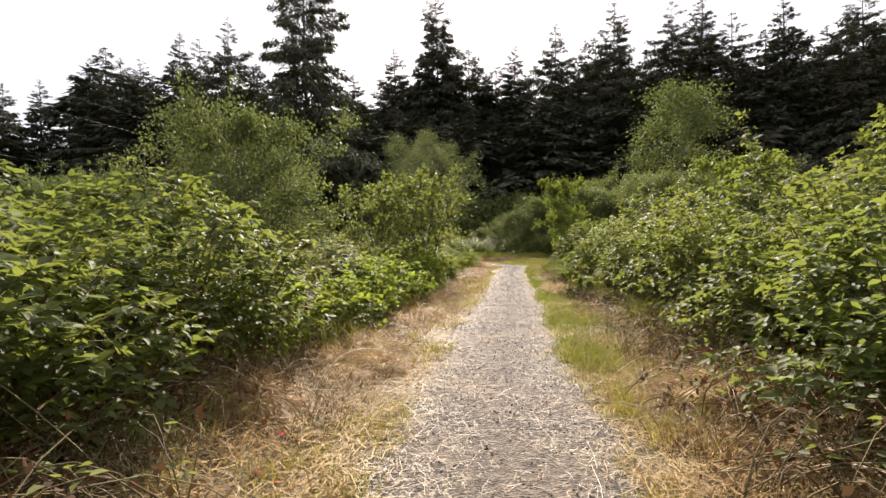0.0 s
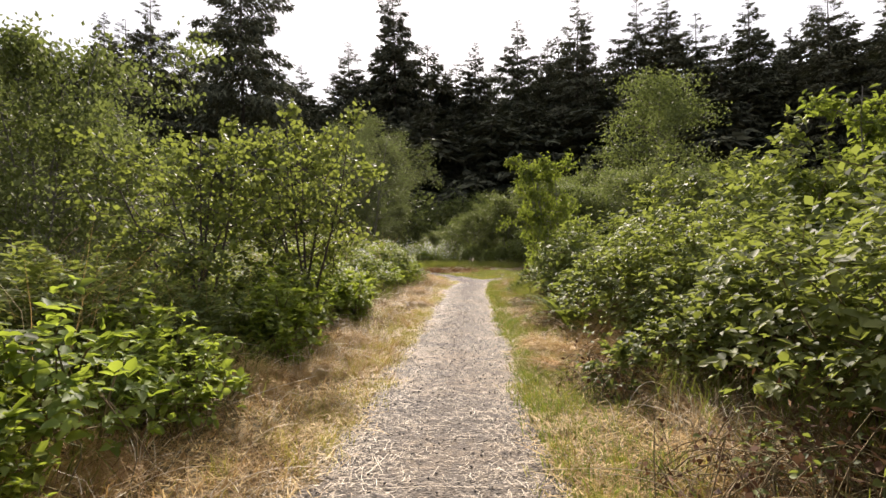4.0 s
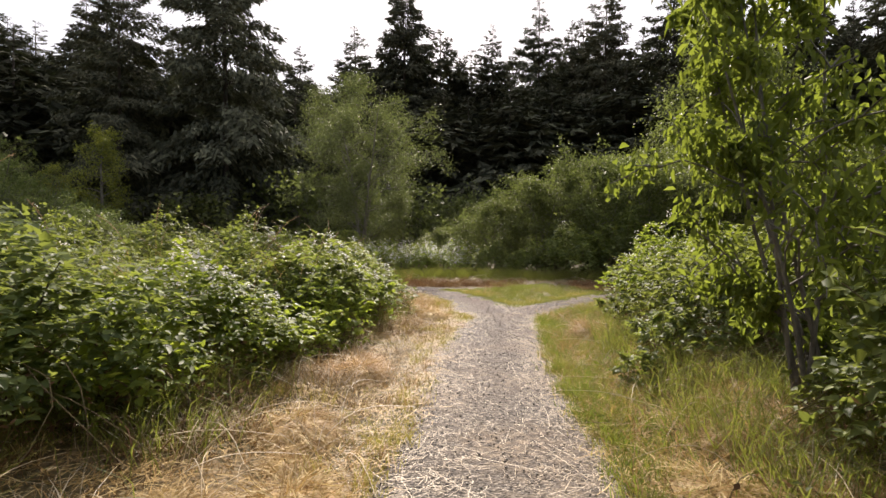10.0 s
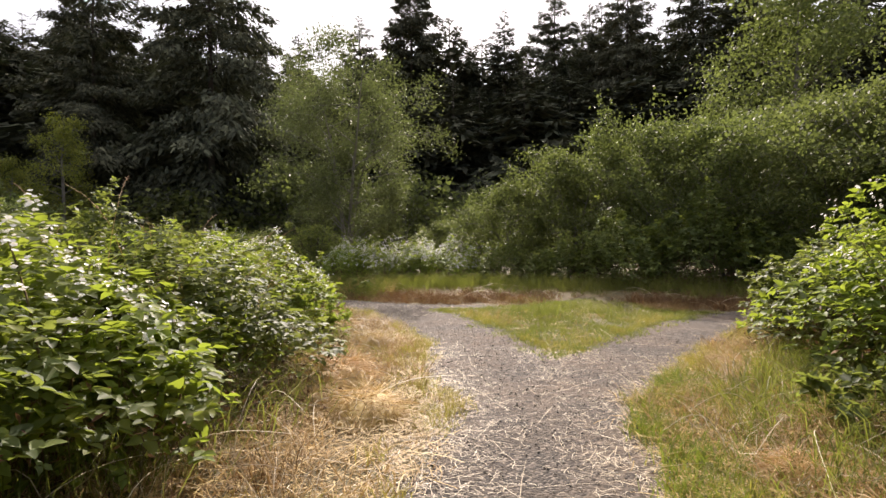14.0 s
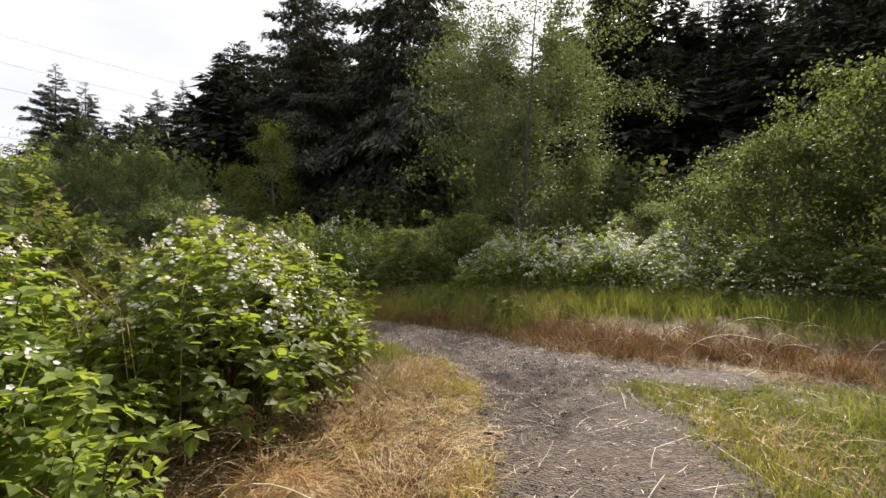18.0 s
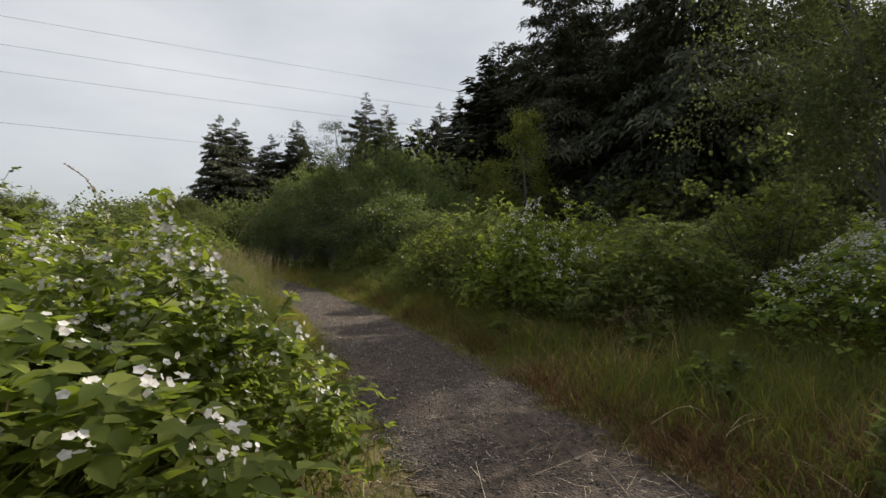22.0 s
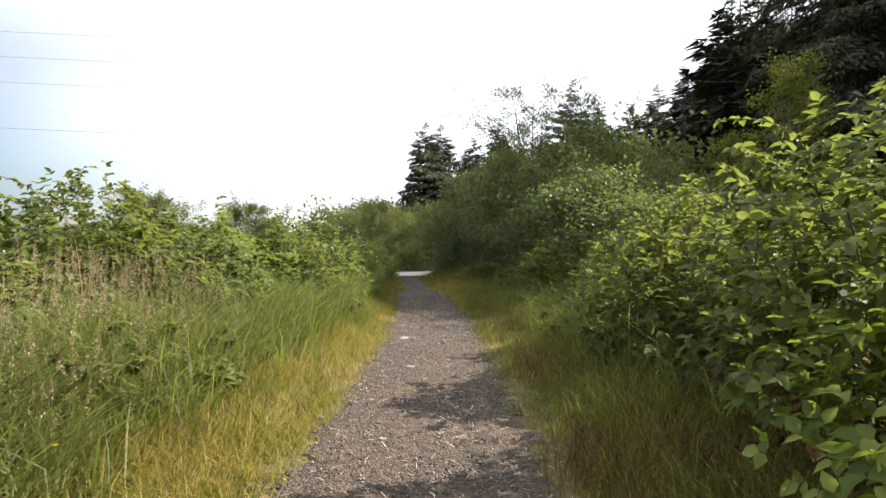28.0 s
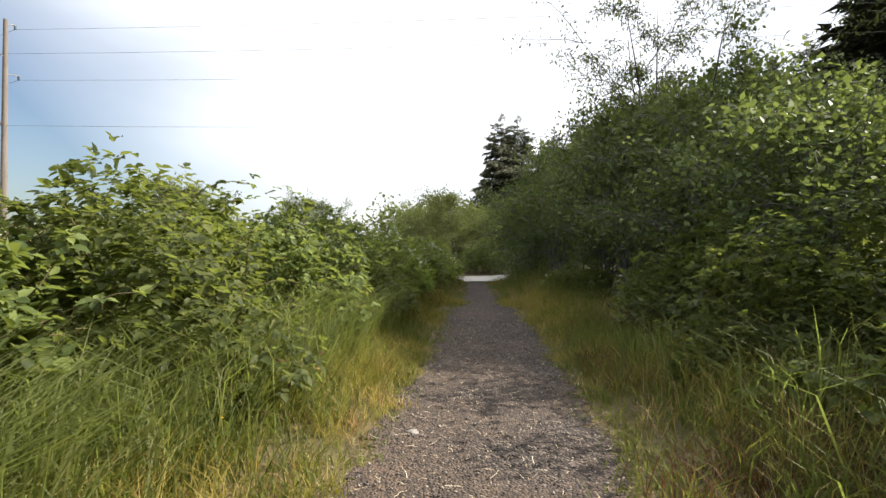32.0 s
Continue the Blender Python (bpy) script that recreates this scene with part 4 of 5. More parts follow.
# ---- the verges ----
BLADE = [(0, -1, 0), (0, 1, 0), (0.55, 0.75, 0), (0.55, -0.75, 0), (1, 0, 0)]


def blades(name, x, y, height, width, lean, mat, label, seed, curl=0.35, category="grass"):
    """Tufted grass: each blade leans its own way and bends over at the tip."""
    r = np.random.default_rng(seed)
    k = len(x)
    h = np.broadcast_to(height, k) * r.uniform(0.5, 1.25, k)
    a = r.uniform(0, 2 * np.pi, k)
    ln = np.abs(np.broadcast_to(lean, k) * r.uniform(0.3, 1.5, k))
    out = np.stack([np.cos(a), np.sin(a), np.zeros(k)], -1)
    base = np.stack([x, y, ground_z(x, y) - 0.01], -1)
    up = np.array([0, 0, 1.0])
    d1 = unit(out * ln[:, None] + up)
    d2 = unit(out * (ln * 2.1 + curl)[:, None] + up * 0.75)
    mid = base + d1 * (h * 0.55)[:, None]
    tip = mid + d2 * (h * 0.5)[:, None]
    tip[:, 2] = np.maximum(tip[:, 2], base[:, 2] + 0.02)
    b = r.uniform(0, 2 * np.pi, k)
    sd = np.stack([np.cos(b), np.sin(b), np.zeros(k)], -1) * (np.broadcast_to(width, k) * r.uniform(0.6, 1.3, k) * 0.5)[:, None]
    v = np.stack([base - sd, base + sd, mid + sd * 0.8, mid - sd * 0.8, tip], 1).reshape(-1, 3)
    f = (np.array([(0, 1, 2), (0, 2, 3), (3, 2, 4)])[None] + (np.arange(k) * 5)[:, None, None]).reshape(-1, 3)
    return tagged(new(name, mesh_np(name, v, f, mat)), label, category, kind="stuff")


def sow(count, box, near, far, seed, tuft=9, spread_=0.05, wish=None):
    """Tufts strewn over a box of ground, between two distances from the path's edge."""
    r = np.random.default_rng(seed)
    xs, ys = [], []
    got = 0
    while got < count:
        x, y = r.uniform(box[0], box[1], 6000), r.uniform(box[2], box[3], 6000)
        d = off_path(x, y) + 0.10 * lumps(x, y, 3.1)
        ok = (d > near) & (d < far)
        if wish is not None:
            ok &= r.uniform(0, 1, 6000) < wish(x, y, d)
        x, y = np.repeat(x[ok], tuft), np.repeat(y[ok], tuft)
        xs.append(x + r.normal(0, spread_, len(x)))
        ys.append(y + r.normal(0, spread_, len(y)))
        got += len(x)
    return np.concatenate(xs)[:count], np.concatenate(ys)[:count]


def patchy(x, y, s, bias=0.5):
    return np.clip(bias + 0.9 * lumps(x + 3, y - 7, s), 0, 1)


def island(x, y):
    """Inside the small lawn between the forks."""
    p = [(-3.95, 30.3), (-1.0, 36.1), (-3.4, 36.4), (-6.0, 36.1), (-7.4, 34.8)]
    ok = np.ones(np.shape(x), bool)
    for (ax, ay), (bx, by) in zip(p, p[1:] + p[:1]):
        ok &= (bx - ax) * (y - ay) - (by - ay) * (x - ax) > 0
    return ok


SOUTH = (-9.5, 5.5, 0.5, 35.0)
NORTH = (-46, -9.5, 28, 39.5)
BANK = (-14, 5, 35.6, 41)
x, y = sow(80000, SOUTH, 0.02, 2.5, 61, 10, 0.07, lambda x, y, d: np.clip(1.5 - 0.55 * d, 0.12, 1) * (0.35 + 0.65 * patchy(x, y, 1.1, 0.7)) * np.where(island(x, y), 0.12, 1.0))
blades("dry_grass", x, y, 0.12 + 0.28 * patchy(x, y, 0.8) * rng.uniform(0.2, 1, len(x)), 0.0075, 1.2, M_DRY, "matted tan dead grass along the verge", 62)
x, y = sow(38000, SOUTH, -0.08, 1.4, 63, 14, 0.06, lambda x, y, d: (np.exp(-np.maximum(d, 0) * 3.6) + 0.05) * patchy(x, y, 1.0, 0.45))
blades("verge_grass", x, y, 0.15, 0.005, 0.6, M_FRINGE, "short yellow-green grass at the path's edge", 64)
x, y = sow(15000, SOUTH, 1.1, 2.8, 65, 7, 0.13, lambda x, y, d: 0.6 * patchy(x, y, 0.9, 0.35))
blades("tall_grass", x, y, 0.5, 0.007, 0.5, M_MEADOW, "tall green grass in front of the brambles", 66)
x, y = sow(66000, NORTH, 0.0, 2.4, 67, 12, 0.07, lambda x, y, d: np.where(x > -32, 1.0, 0.5))
d = off_path(x, y)
blades("meadow_grass", x, y, np.clip(0.10 + 0.75 * d, 0.1, np.where(y > 34.9, 0.6, 1.0)) * (0.5 + 0.5 * patchy(x, y, 1.5, 0.6)), 0.009, 0.46, M_MEADOW, "tall green meadow grass beside the trail", 68)
x, y = sow(13000, NORTH, 0.05, 1.9, 69, 10, 0.06, lambda x, y, d: patchy(x, y, 0.9, 0.5) * np.where(y > 34.9, 0.6, 1.0))
d = off_path(x, y)
blades("dead_meadow_grass", x, y, np.clip(0.15 + 0.38 * d, 0.1, 0.7), 0.005, 0.45, M_DRY, "brown dead stalks among the meadow grass", 70)
x, y = sow(27000, BANK, 0.0, 2.3, 71, 14, 0.05, lambda x, y, d: np.where(y > 35.9 + 0.4 * (x > -7), 1.0, 0.0) * (0.25 + 0.75 * patchy(x, y, 1.6, 0.5)) * np.clip(1.5 - 0.7 * d, 0.1, 1))
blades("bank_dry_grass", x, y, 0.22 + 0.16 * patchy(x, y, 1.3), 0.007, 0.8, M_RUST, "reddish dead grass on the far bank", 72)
x, y = sow(9000, (-12.5, 0, 35.6, 38.5), -0.05, 1.2, 193, 20, 0.09, lambda x, y, d: np.where(y > 35.9, 1.0, 0.0) * patchy(x, y, 1.4, 0.4))
blades("bank_straw_grass", x, y, 0.22, 0.006, 1.0, M_DRY, "tan dead grass at the foot of the far bank", 194, 0.5)
x, y = sow(20000, BANK, 0.4, 5.0, 73, 12, 0.08, lambda x, y, d: np.where(y > 36.2, 1.0, 0.0) * np.clip((y - 36.3 - 1.0 * np.clip((x + 11.5) / 4, 0, 1)) / 1.8 + 0.35 * lumps(x, y, 1.7), 0, 1))
blades("bank_grass", x, y, 0.28 + 0.3 * np.clip(y - 37.0, 0, 1), 0.007, 0.55, M_MEADOW, "tall green grass under the far thicket", 74)


x, y = sow(40000, (-7.5, -0.8, 30.2, 37.8), -0.45, 3, 75, 10, 0.06, lambda x, y, d: island(x, y) * (0.3 + 0.7 * patchy(x, y, 1.4, 0.7)) * np.exp(np.minimum(d, 0) * 6))
blades("lawn_grass", x, y, 0.11, 0.007, 0.8, M_MEADOW, "short sunlit grass between the two forks", 76)

x, y = sow(16000, NORTH, -0.12, 0.45, 107, 12, 0.05)
blades("edge_grass", x, y, 0.09, 0.007, 0.8, M_GREEN, "low green grass creeping onto the gravel", 108)
# grass and stems standing against the western hedge
west = np.array([(p[1], p[0]) for p in TRAIL])
x, y = sow(5200, (-8.5, -1, 8, 30.5), 1.35, 2.4, 181, 26, 0.13, lambda x, y, d: (x < np.interp(y, west[:, 0], west[:, 1])) * (0.35 + 0.65 * patchy(x, y, 1.1, 0.6)))
blades("hedge_stems", x, y, 0.65, 0.005, 0.45, M_MEADOW, "tall green stems standing against the western hedge", 182, 0.4)
# brown dead stalks at the foot of the hedges
x, y = sow(8000, SOUTH, 1.1, 2.6, 127, 9, 0.10, lambda x, y, d: (~island(x, y)) * (0.3 + 0.7 * patchy(x, y, 1.1, 0.6)) * np.clip((d - 0.7) * 1.6, 0, 1))
blades("dead_stalks", x, y, 0.28 + 0.22 * patchy(x, y, 0.9), 0.008, 1.1, M_DEAD, "dark brown dead stalks under the hedges", 128, 0.6)
# fountains of bleached stalks at the foot of the hedges
x, y = sow(12000, SOUTH, 0.45, 1.7, 125, 26, 0.10, lambda x, y, d: (~island(x, y)) * patchy(x, y, 1.7, 0.3))
blades("straw_tussock", x, y, 0.42, 0.005, 1.2, M_STRAW, "fountains of bleached dead stalks under the hedge", 126, 0.9)
# long grass standing up through the brambles
x, y = sow(6000, (-12, -1, 1, 33), 2.3, 4.5, 101, 8, 0.12, lambda x, y, d: patchy(x, y, 0.6, 0.4))
blades("bramble_grass", x, y, 1.4, 0.006, 0.3, M_GREEN, "long green grass growing up through the brambles", 102, 0.5)
x, y = sow(2000, (-12, -1, 1, 33), 1.9, 4.5, 103, 5, 0.12, lambda x, y, d: patchy(x, y, 0.6, 0.4))
blades("bleached_grass", x, y, 1.5, 0.005, 0.25, M_DRY, "bleached grass stalks among the brambles", 104, 0.6)
x, y = sow(24000, (-32, -12.5, 28, 39), 0.9, 2.4, 105, 9, 0.10, lambda x, y, d: patchy(x, y, 0.7, 0.55) * np.where(y > 34.9, np.where(x > -19, 0.0, 0.12), 1.0))
blades("rank_grass", x, y, np.where(y > 34.9, 0.6, 0.75) + 0.55 * patchy(x, y, 1.3, 0.5), 0.012, 0.38, M_REED, "broad-bladed rank grass against the brambles", 106, 0.9)
x, y = sow(32000, (-36, -13, 28, 39), 0.0, 1.5, 129, 12, 0.07, lambda x, y, d: patchy(x + 5, y, 0.9, 0.5) * np.where(x < -16, 1.0, 0.3) * np.clip(1.3 - 0.6 * d, 0, 1) * np.where(y > 34.9, 0.4, 1.0))
blades("golden_grass", x, y, 0.12 + 0.42 * np.clip(off_path(x, y), 0, 1.2), 0.006, 0.5, M_FRINGE, "fine golden grass along the trail's edge", 130)
east = np.array([(p[1], p[0]) for p in TRAIL])
x, y = sow(26000, (-3.5, 4, 7, 30), -0.06, 0.85, 131, 14, 0.06, lambda x, y, d: (x > np.interp(y, east[:, 0], east[:, 1])) * np.exp(-np.maximum(d, 0) * 1.8) * (0.3 + 0.7 * patchy(x, y, 0.9, 0.6)))
blades("fringe_grass", x, y, 0.20, 0.006, 0.5, M_GREEN, "bright green grass along the path's eastern edge", 132)
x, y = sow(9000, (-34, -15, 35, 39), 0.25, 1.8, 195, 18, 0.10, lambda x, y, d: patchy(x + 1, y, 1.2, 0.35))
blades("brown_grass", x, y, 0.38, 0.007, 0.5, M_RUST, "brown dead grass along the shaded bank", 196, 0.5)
WEEDS = [bramble("leafy_weed", 0.34, 0.55, 80, 111, leaf=0.085, shoots=5, category="weed", label="low leafy green weed in the verge", core=5),
         bramble("leafy_weed", 0.28, 0.8, 80, 112, leaf=0.075, shoots=6, category="weed", label="upright nettle-like weed in the grass", core=5),
         bramble("leafy_weed", 0.42, 0.75, 150, 115, leaf=0.08, shoots=7, category="weed", label="bright leafy bramble sprout at the foot of the hedge", core=5, mat=M_BLOOM)]
wr = np.random.default_rng(113)
for box, count, near, big in (((-32, -17, 28, 34.5), 56, 1.0, 0.85), ((-42, -10, 35, 39.5), 20, 0.8, 0.75), (SOUTH, 26, 1.35, 0.6)):
    x, y = sow(count, box, near, 2.0, 114 + count, 1, 0.0, lambda x, y, d: ~island(x, y))
    for k in range(count):
        tagged(put(WEEDS[k % 2], x[k], y[k], big * wr.uniform(0.7, 1.3), wr.uniform(0, 360)), group="weeds in the verge")

for k, (x, y) in enumerate([(-1.3, 23.6), (-0.9, 24.9), (-0.7, 27.8), (-1.0, 28.9), (-0.6, 25.9), (-1.1, 24.2), (-1.2, 25.6), (-1.4, 27.0), (-1.5, 28.2), (-0.9, 26.3), (-1.2, 29.6), (-0.2, 20.6), (0.2, 18.6), (0.7, 16.4), (1.2, 13.6)]):
    tagged(put(WEEDS[k % 2], x, y, 0.75 + 0.1 * (k % 3), 50 * k), group="weeds in the verge")
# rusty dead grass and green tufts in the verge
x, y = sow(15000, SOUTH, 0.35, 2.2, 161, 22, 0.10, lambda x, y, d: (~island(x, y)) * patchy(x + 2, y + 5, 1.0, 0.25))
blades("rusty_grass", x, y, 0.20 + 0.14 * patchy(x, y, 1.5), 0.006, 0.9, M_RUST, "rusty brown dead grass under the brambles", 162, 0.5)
x, y = sow(13000, SOUTH, 0.0, 1.6, 163, 42, 0.055, lambda x, y, d: (~island(x, y)) * np.clip(1.1 - 0.6 * d, 0.1, 1) * patchy(x - 4, y, 0.8, 0.4))
blades("green_tufts", x, y, 0.24, 0.005, 0.55, M_FRINGE, "yellow-green tufts in the dry verge", 164, 0.5)
x, y = sow(11000, (-2.5, 2.5, 18, 33), 0.7, 2.0, 165, 10, 0.08, lambda x, y, d: (x > np.interp(y, east[:, 0], east[:, 1])) * patchy(x, y, 0.8, 0.6))
blades("hedge_grass", x, y, 0.5, 0.007, 0.5, M_MEADOW, "tall green grass leaning out of the eastern hedge", 166, 0.6)


def hummock(seed):
    """A low mop of matted dead grass hanging over itself."""
    r = np.random.default_rng(seed)
    root = tagged(new("grass_hummock"), "low matted mound of tan dead grass", "grass", "hummocks on the verge")
    k = 1400
    a, d = r.uniform(0, 2 * np.pi, k), np.sqrt(r.uniform(0, 1, k)) * 0.30
    o = np.stack([d * np.cos(a), d * np.sin(a), 0.15 * (1 - (d / 0.34) ** 2) * (1 + 0.3 * np.sin(3 * a + seed))], -1)
    u = np.stack([0.5 * np.cos(a), 0.5 * np.sin(a), 0.2 - 1.6 * d], -1) + r.normal(0, 0.6, (k, 3)) * [1, 1, 0.35]
    part("thatch", mesh_np("thatch", *stamp([(0, -0.009, 0), (0, 0.009, 0), (0.6, 0.008, 0.05), (0.6, -0.008, 0.05), (1, 0, -0.1)], [(0, 1, 2), (0, 2, 3), (3, 2, 4)], o, u, r.normal(0, 0.5, (k, 3)) + [0, 0, 1], r.uniform(0.10, 0.26, k)), M_DRY), root, kind="stuff")
    ring, rows = 14, 4
    q = np.array([(0.31 * math.cos(math.pi / 2 * j / rows) * math.cos(6.283 * i / ring), 0.31 * math.cos(math.pi / 2 * j / rows) * math.sin(6.283 * i / ring), 0.12 * math.sin(math.pi / 2 * j / rows)) for j in range(rows + 1) for i in range(ring)])
    q += r.normal(0, 0.012, q.shape)
    f = np.array([(j * ring + i, j * ring + (i + 1) % ring, (j + 1) * ring + (i + 1) % ring, (j + 1) * ring + i) for j in range(rows) for i in range(ring)])
    part("mat", mesh_np("mat", q, f, M_MULCH, True), root, "brown matted core")
    return root


HUMMOCKS = [hummock(171), hummock(172), hummock(173)]
for seed, count, near, far, box in ((174, 84, 0.35, 1.5, (-8.5, 1.5, 4.6, 31.5)), (175, 20, 0.6, 1.6, (-2.0, 4.8, 5.5, 31.0))):
    x, y = sow(count, box, near, far, seed, 1, 0.0, lambda x, y, d: ~island(x, y))
    for k in range(count):
        sc = wr.uniform(0.6, 1.35)
        put(HUMMOCKS[k % 3], x[k], y[k], sc, wr.uniform(0, 360), sc * wr.uniform(0.6, 1.2))


def bent_stalks(name, count, box, near, far, seed, label):
    """Long bleached stalks that arch over the verge and touch down again."""
    r = np.random.default_rng(seed)
    x, y = sow(count, box, near, far, seed + 1, 2, 0.12, lambda x, y, d: ~island(x, y))
    out = []
    t = np.linspace(0, 1, 8)[:, None]
    for k in range(count):
        a, ln, rise = r.uniform(0, 6.283), r.uniform(0.35, 1.15), r.uniform(0.10, 0.85)
        b = np.array([x[k], y[k], float(ground_z(x[k], y[k])) + 0.02])
        way, side = np.array([math.cos(a), math.sin(a), 0]), np.array([-math.sin(a), math.cos(a), 0]) * r.normal(0, 0.15)
        line = b + way * ln * t + (side + np.array([0, 0, rise])) * t * (1 - t) * (1.4 - 0.8 * t) + np.array([0, 0, r.uniform(0.03, 0.18)]) * t
        out.append(tube(line, np.linspace(0.0036, 0.0015, 8), 3))
    tagged(new(name, mesh_np(name, *join(out), M_STRAW)), label, "grass", kind="stuff")


bent_stalks("bent_stalks", 900, (-9.0, 5.0, 0.8, 31.5), 0.5, 2.3, 177, "long bleached stalks arching over the verge")
bent_stalks("fallen_stalks", 90, (-12, 0, 35.8, 38.5), 0.3, 2.0, 179, "pale bent stalks lying on the far bank")
x, y = sow(54, (-9.0, 0, 6, 30.5), 1.25, 2.1, 191, 1, 0.0, lambda x, y, d: x < np.interp(y, west[:, 0], west[:, 1]))
for k in range(54):
    tagged(put(WEEDS[2], x[k], y[k], wr.uniform(0.7, 1.25), wr.uniform(0, 360)), group="weeds in the verge")
# sword fern under the eastern hedge
fern = tagged(new("sword_fern"), "arching green sword fern under the hedge", "fern")
fern.matrix_basis = pose(0.6, 16.7, 0.1)
fr = np.random.default_rng(151)
for k in range(13):
    a = k * 0.483 + fr.uniform(-0.15, 0.15)
    line = wander((0.04 * math.cos(a), 0.04 * math.sin(a), 0), (math.cos(a) * 0.6, math.sin(a) * 0.6, 1.2), fr.uniform(0.9, 1.25), 14, 1.7, 0.02, fr)
    frond = part("frond", mesh_np("frond", *tube(line, np.linspace(0.004, 0.001, 15), 4), M_GREEN), fern)
    t = np.repeat(np.linspace(2.2, 13.9, 42), 2)
    p = np.stack([np.interp(t, np.arange(15), line[:, c]) for c in range(3)], -1)
    ahead = unit(np.stack([np.interp(np.minimum(t + 0.5, 14), np.arange(15), line[:, c]) for c in range(3)], -1) - p + 1e-6)
    lat = unit(np.cross(ahead, [0, 0, 1.0])) * np.tile([1, -1], 42)[:, None]
    up = np.cross(ahead, lat) * np.tile([-1, 1], 42)[:, None]
    ln = 0.085 * np.clip(np.minimum(1, (14.2 - t) / 7), 0.08, 1)
    part("pinnae", mesh_np("pinnae", *stamp(SLIM, SLIM_F, p, lat + 0.25 * ahead, np.where(up[:, 2:3] < 0, -up, up), ln), M_GREEN), frond, kind="stuff")
# three red leaves in the straw
for x, y in ((0.55, 3.95), (0.35, 4.0), (0.1, 4.5)):
    bm = bmesh.new()
    bm.faces.new([bm.verts.new((0.05 * c[0], 0.07 * c[1], 0.05 * c[2] + 0.01)) for c in LEAF])
    me = bpy.data.meshes.new("red_leaf")
    bm.to_mesh(me)
    bm.free()
    me.materials.append(M_RED)
    tagged(new("red_leaf", me), "small red withered leaf in the straw", "leaf", "red leaves").matrix_basis = pose(x, y, float(ground_z(np.array(x), np.array(y))) + 0.05, 25, 10, 300 * x)

# seed heads over the meadow grass
x, y = sow(1700, (-20.5, -12.4, 31.6, 34.4), 0.8, 2.2, 77, 3, 0.1, lambda x, y, d: patchy(x, y, 0.7, 0.6))
r = np.random.default_rng(78)
hh = r.uniform(0.75, 1.45, len(x))
foot = np.stack([x, y, ground_z(x, y)], -1)
bend = np.stack([r.normal(0, 0.12, len(x)), r.normal(0, 0.12, len(x)), np.ones(len(x))], -1)
v1, f1 = stamp([(0, -0.0006, 0), (0, 0.0006, 0), (1, 0.0004, 0), (1, -0.0004, 0)], SLIM_F, foot, bend, r.normal(0, 1, (len(x), 3)), hh)
top = foot + unit(bend) * hh[:, None]
pieces = []
for k in range(26):
    way = unit(bend + r.normal(0, 0.5, bend.shape))
    pieces.append(stamp(SLIM, SLIM_F, top - unit(bend) * (0.0065 * k) + r.normal(0, 0.0012 + 0.0003 * k, bend.shape), way, r.normal(0, 1, bend.shape), 0.008 + 0.0004 * k))
tagged(new("seed_grass", mesh_np("seed_grass", *join(pieces), M_SEED)), "airy pinkish grass seed heads over the meadow", "grass", kind="stuff")
tagged(new("seed_grass_stalks", mesh_np("seed_grass_stalks", v1, f1, M_GREEN)), "thin green stalks under the grass seed heads", "grass", kind="stuff")


def seed_stem(seed):
    """One tall grass stalk with a feathery head."""
    r = np.random.default_rng(seed)
    root = tagged(new("grass_stalk"), "tall pale grass stalk with a feathery seed head", "grass", "tall grass stalks")
    line = wander((0, 0, 0), (0.10, 0.02, 1), 1.95, 12, 0.25, 0.03, r)
    bow = np.linspace(0, 1, 13) ** 5
    line = line + np.stack([0.30 * bow, 0.05 * bow, -0.22 * bow], -1)
    part("stalk", mesh_np("stalk", *tube(line, np.linspace(0.004, 0.0014, 13), 4), M_DRY), root)
    t = r.uniform(9.2, 12, 90)
    p = np.stack([np.interp(t, np.arange(13), line[:, c]) for c in range(3)], -1)
    way = unit(line[-1] - line[-3]) + r.normal(0, 0.32, (90, 3))
    part("seed_head", mesh_np("seed_head", *stamp(SLIM, SLIM_F, p, way, r.normal(0, 1, (90, 3)), r.uniform(0.010, 0.028, 90)), M_SEED), root, kind="stuff")
    return root


STALKS = [seed_stem(81), seed_stem(82)]
for k, (x, y) in enumerate([(-6.5, 20.2), (-6.9, 22.6), (-7.4, 23.2), (-7.8, 25.0), (-8.6, 26.4), (-8.0, 27.2), (-9.6, 28.0), (-9.0, 24.6), (-10.4, 30.6), (-11.6, 31.6), (-12.8, 32.2), (-13.0, 33.0), (-14.2, 33.2), (-5.0, 12.6), (-3.8, 9.0), (-2.6, 5.6), (-10.2, 27), (-8.8, 22.0), (-17, 33.0), (-19, 32.6), (-5.9, 24.5), (-6.0, 24.9), (-5.7, 22.8), (-9.2, 29.4), (-5.6, 18.4), (-6.1, 19.4), (-6.3, 21.0), (-6.6, 21.5), (-6.9, 24.4), (-6.7, 25.3), (-7.1, 26.0), (-7.0, 26.9), (-7.6, 27.8), (-8.2, 28.8), (-9.0, 31.0), (-9.9, 32.2), (-6.2, 23.5), (-8.4, 30.2)]):
    put(STALKS[k % 2], x, y, rng.uniform(0.85, 1.2), rng.uniform(0, 360))

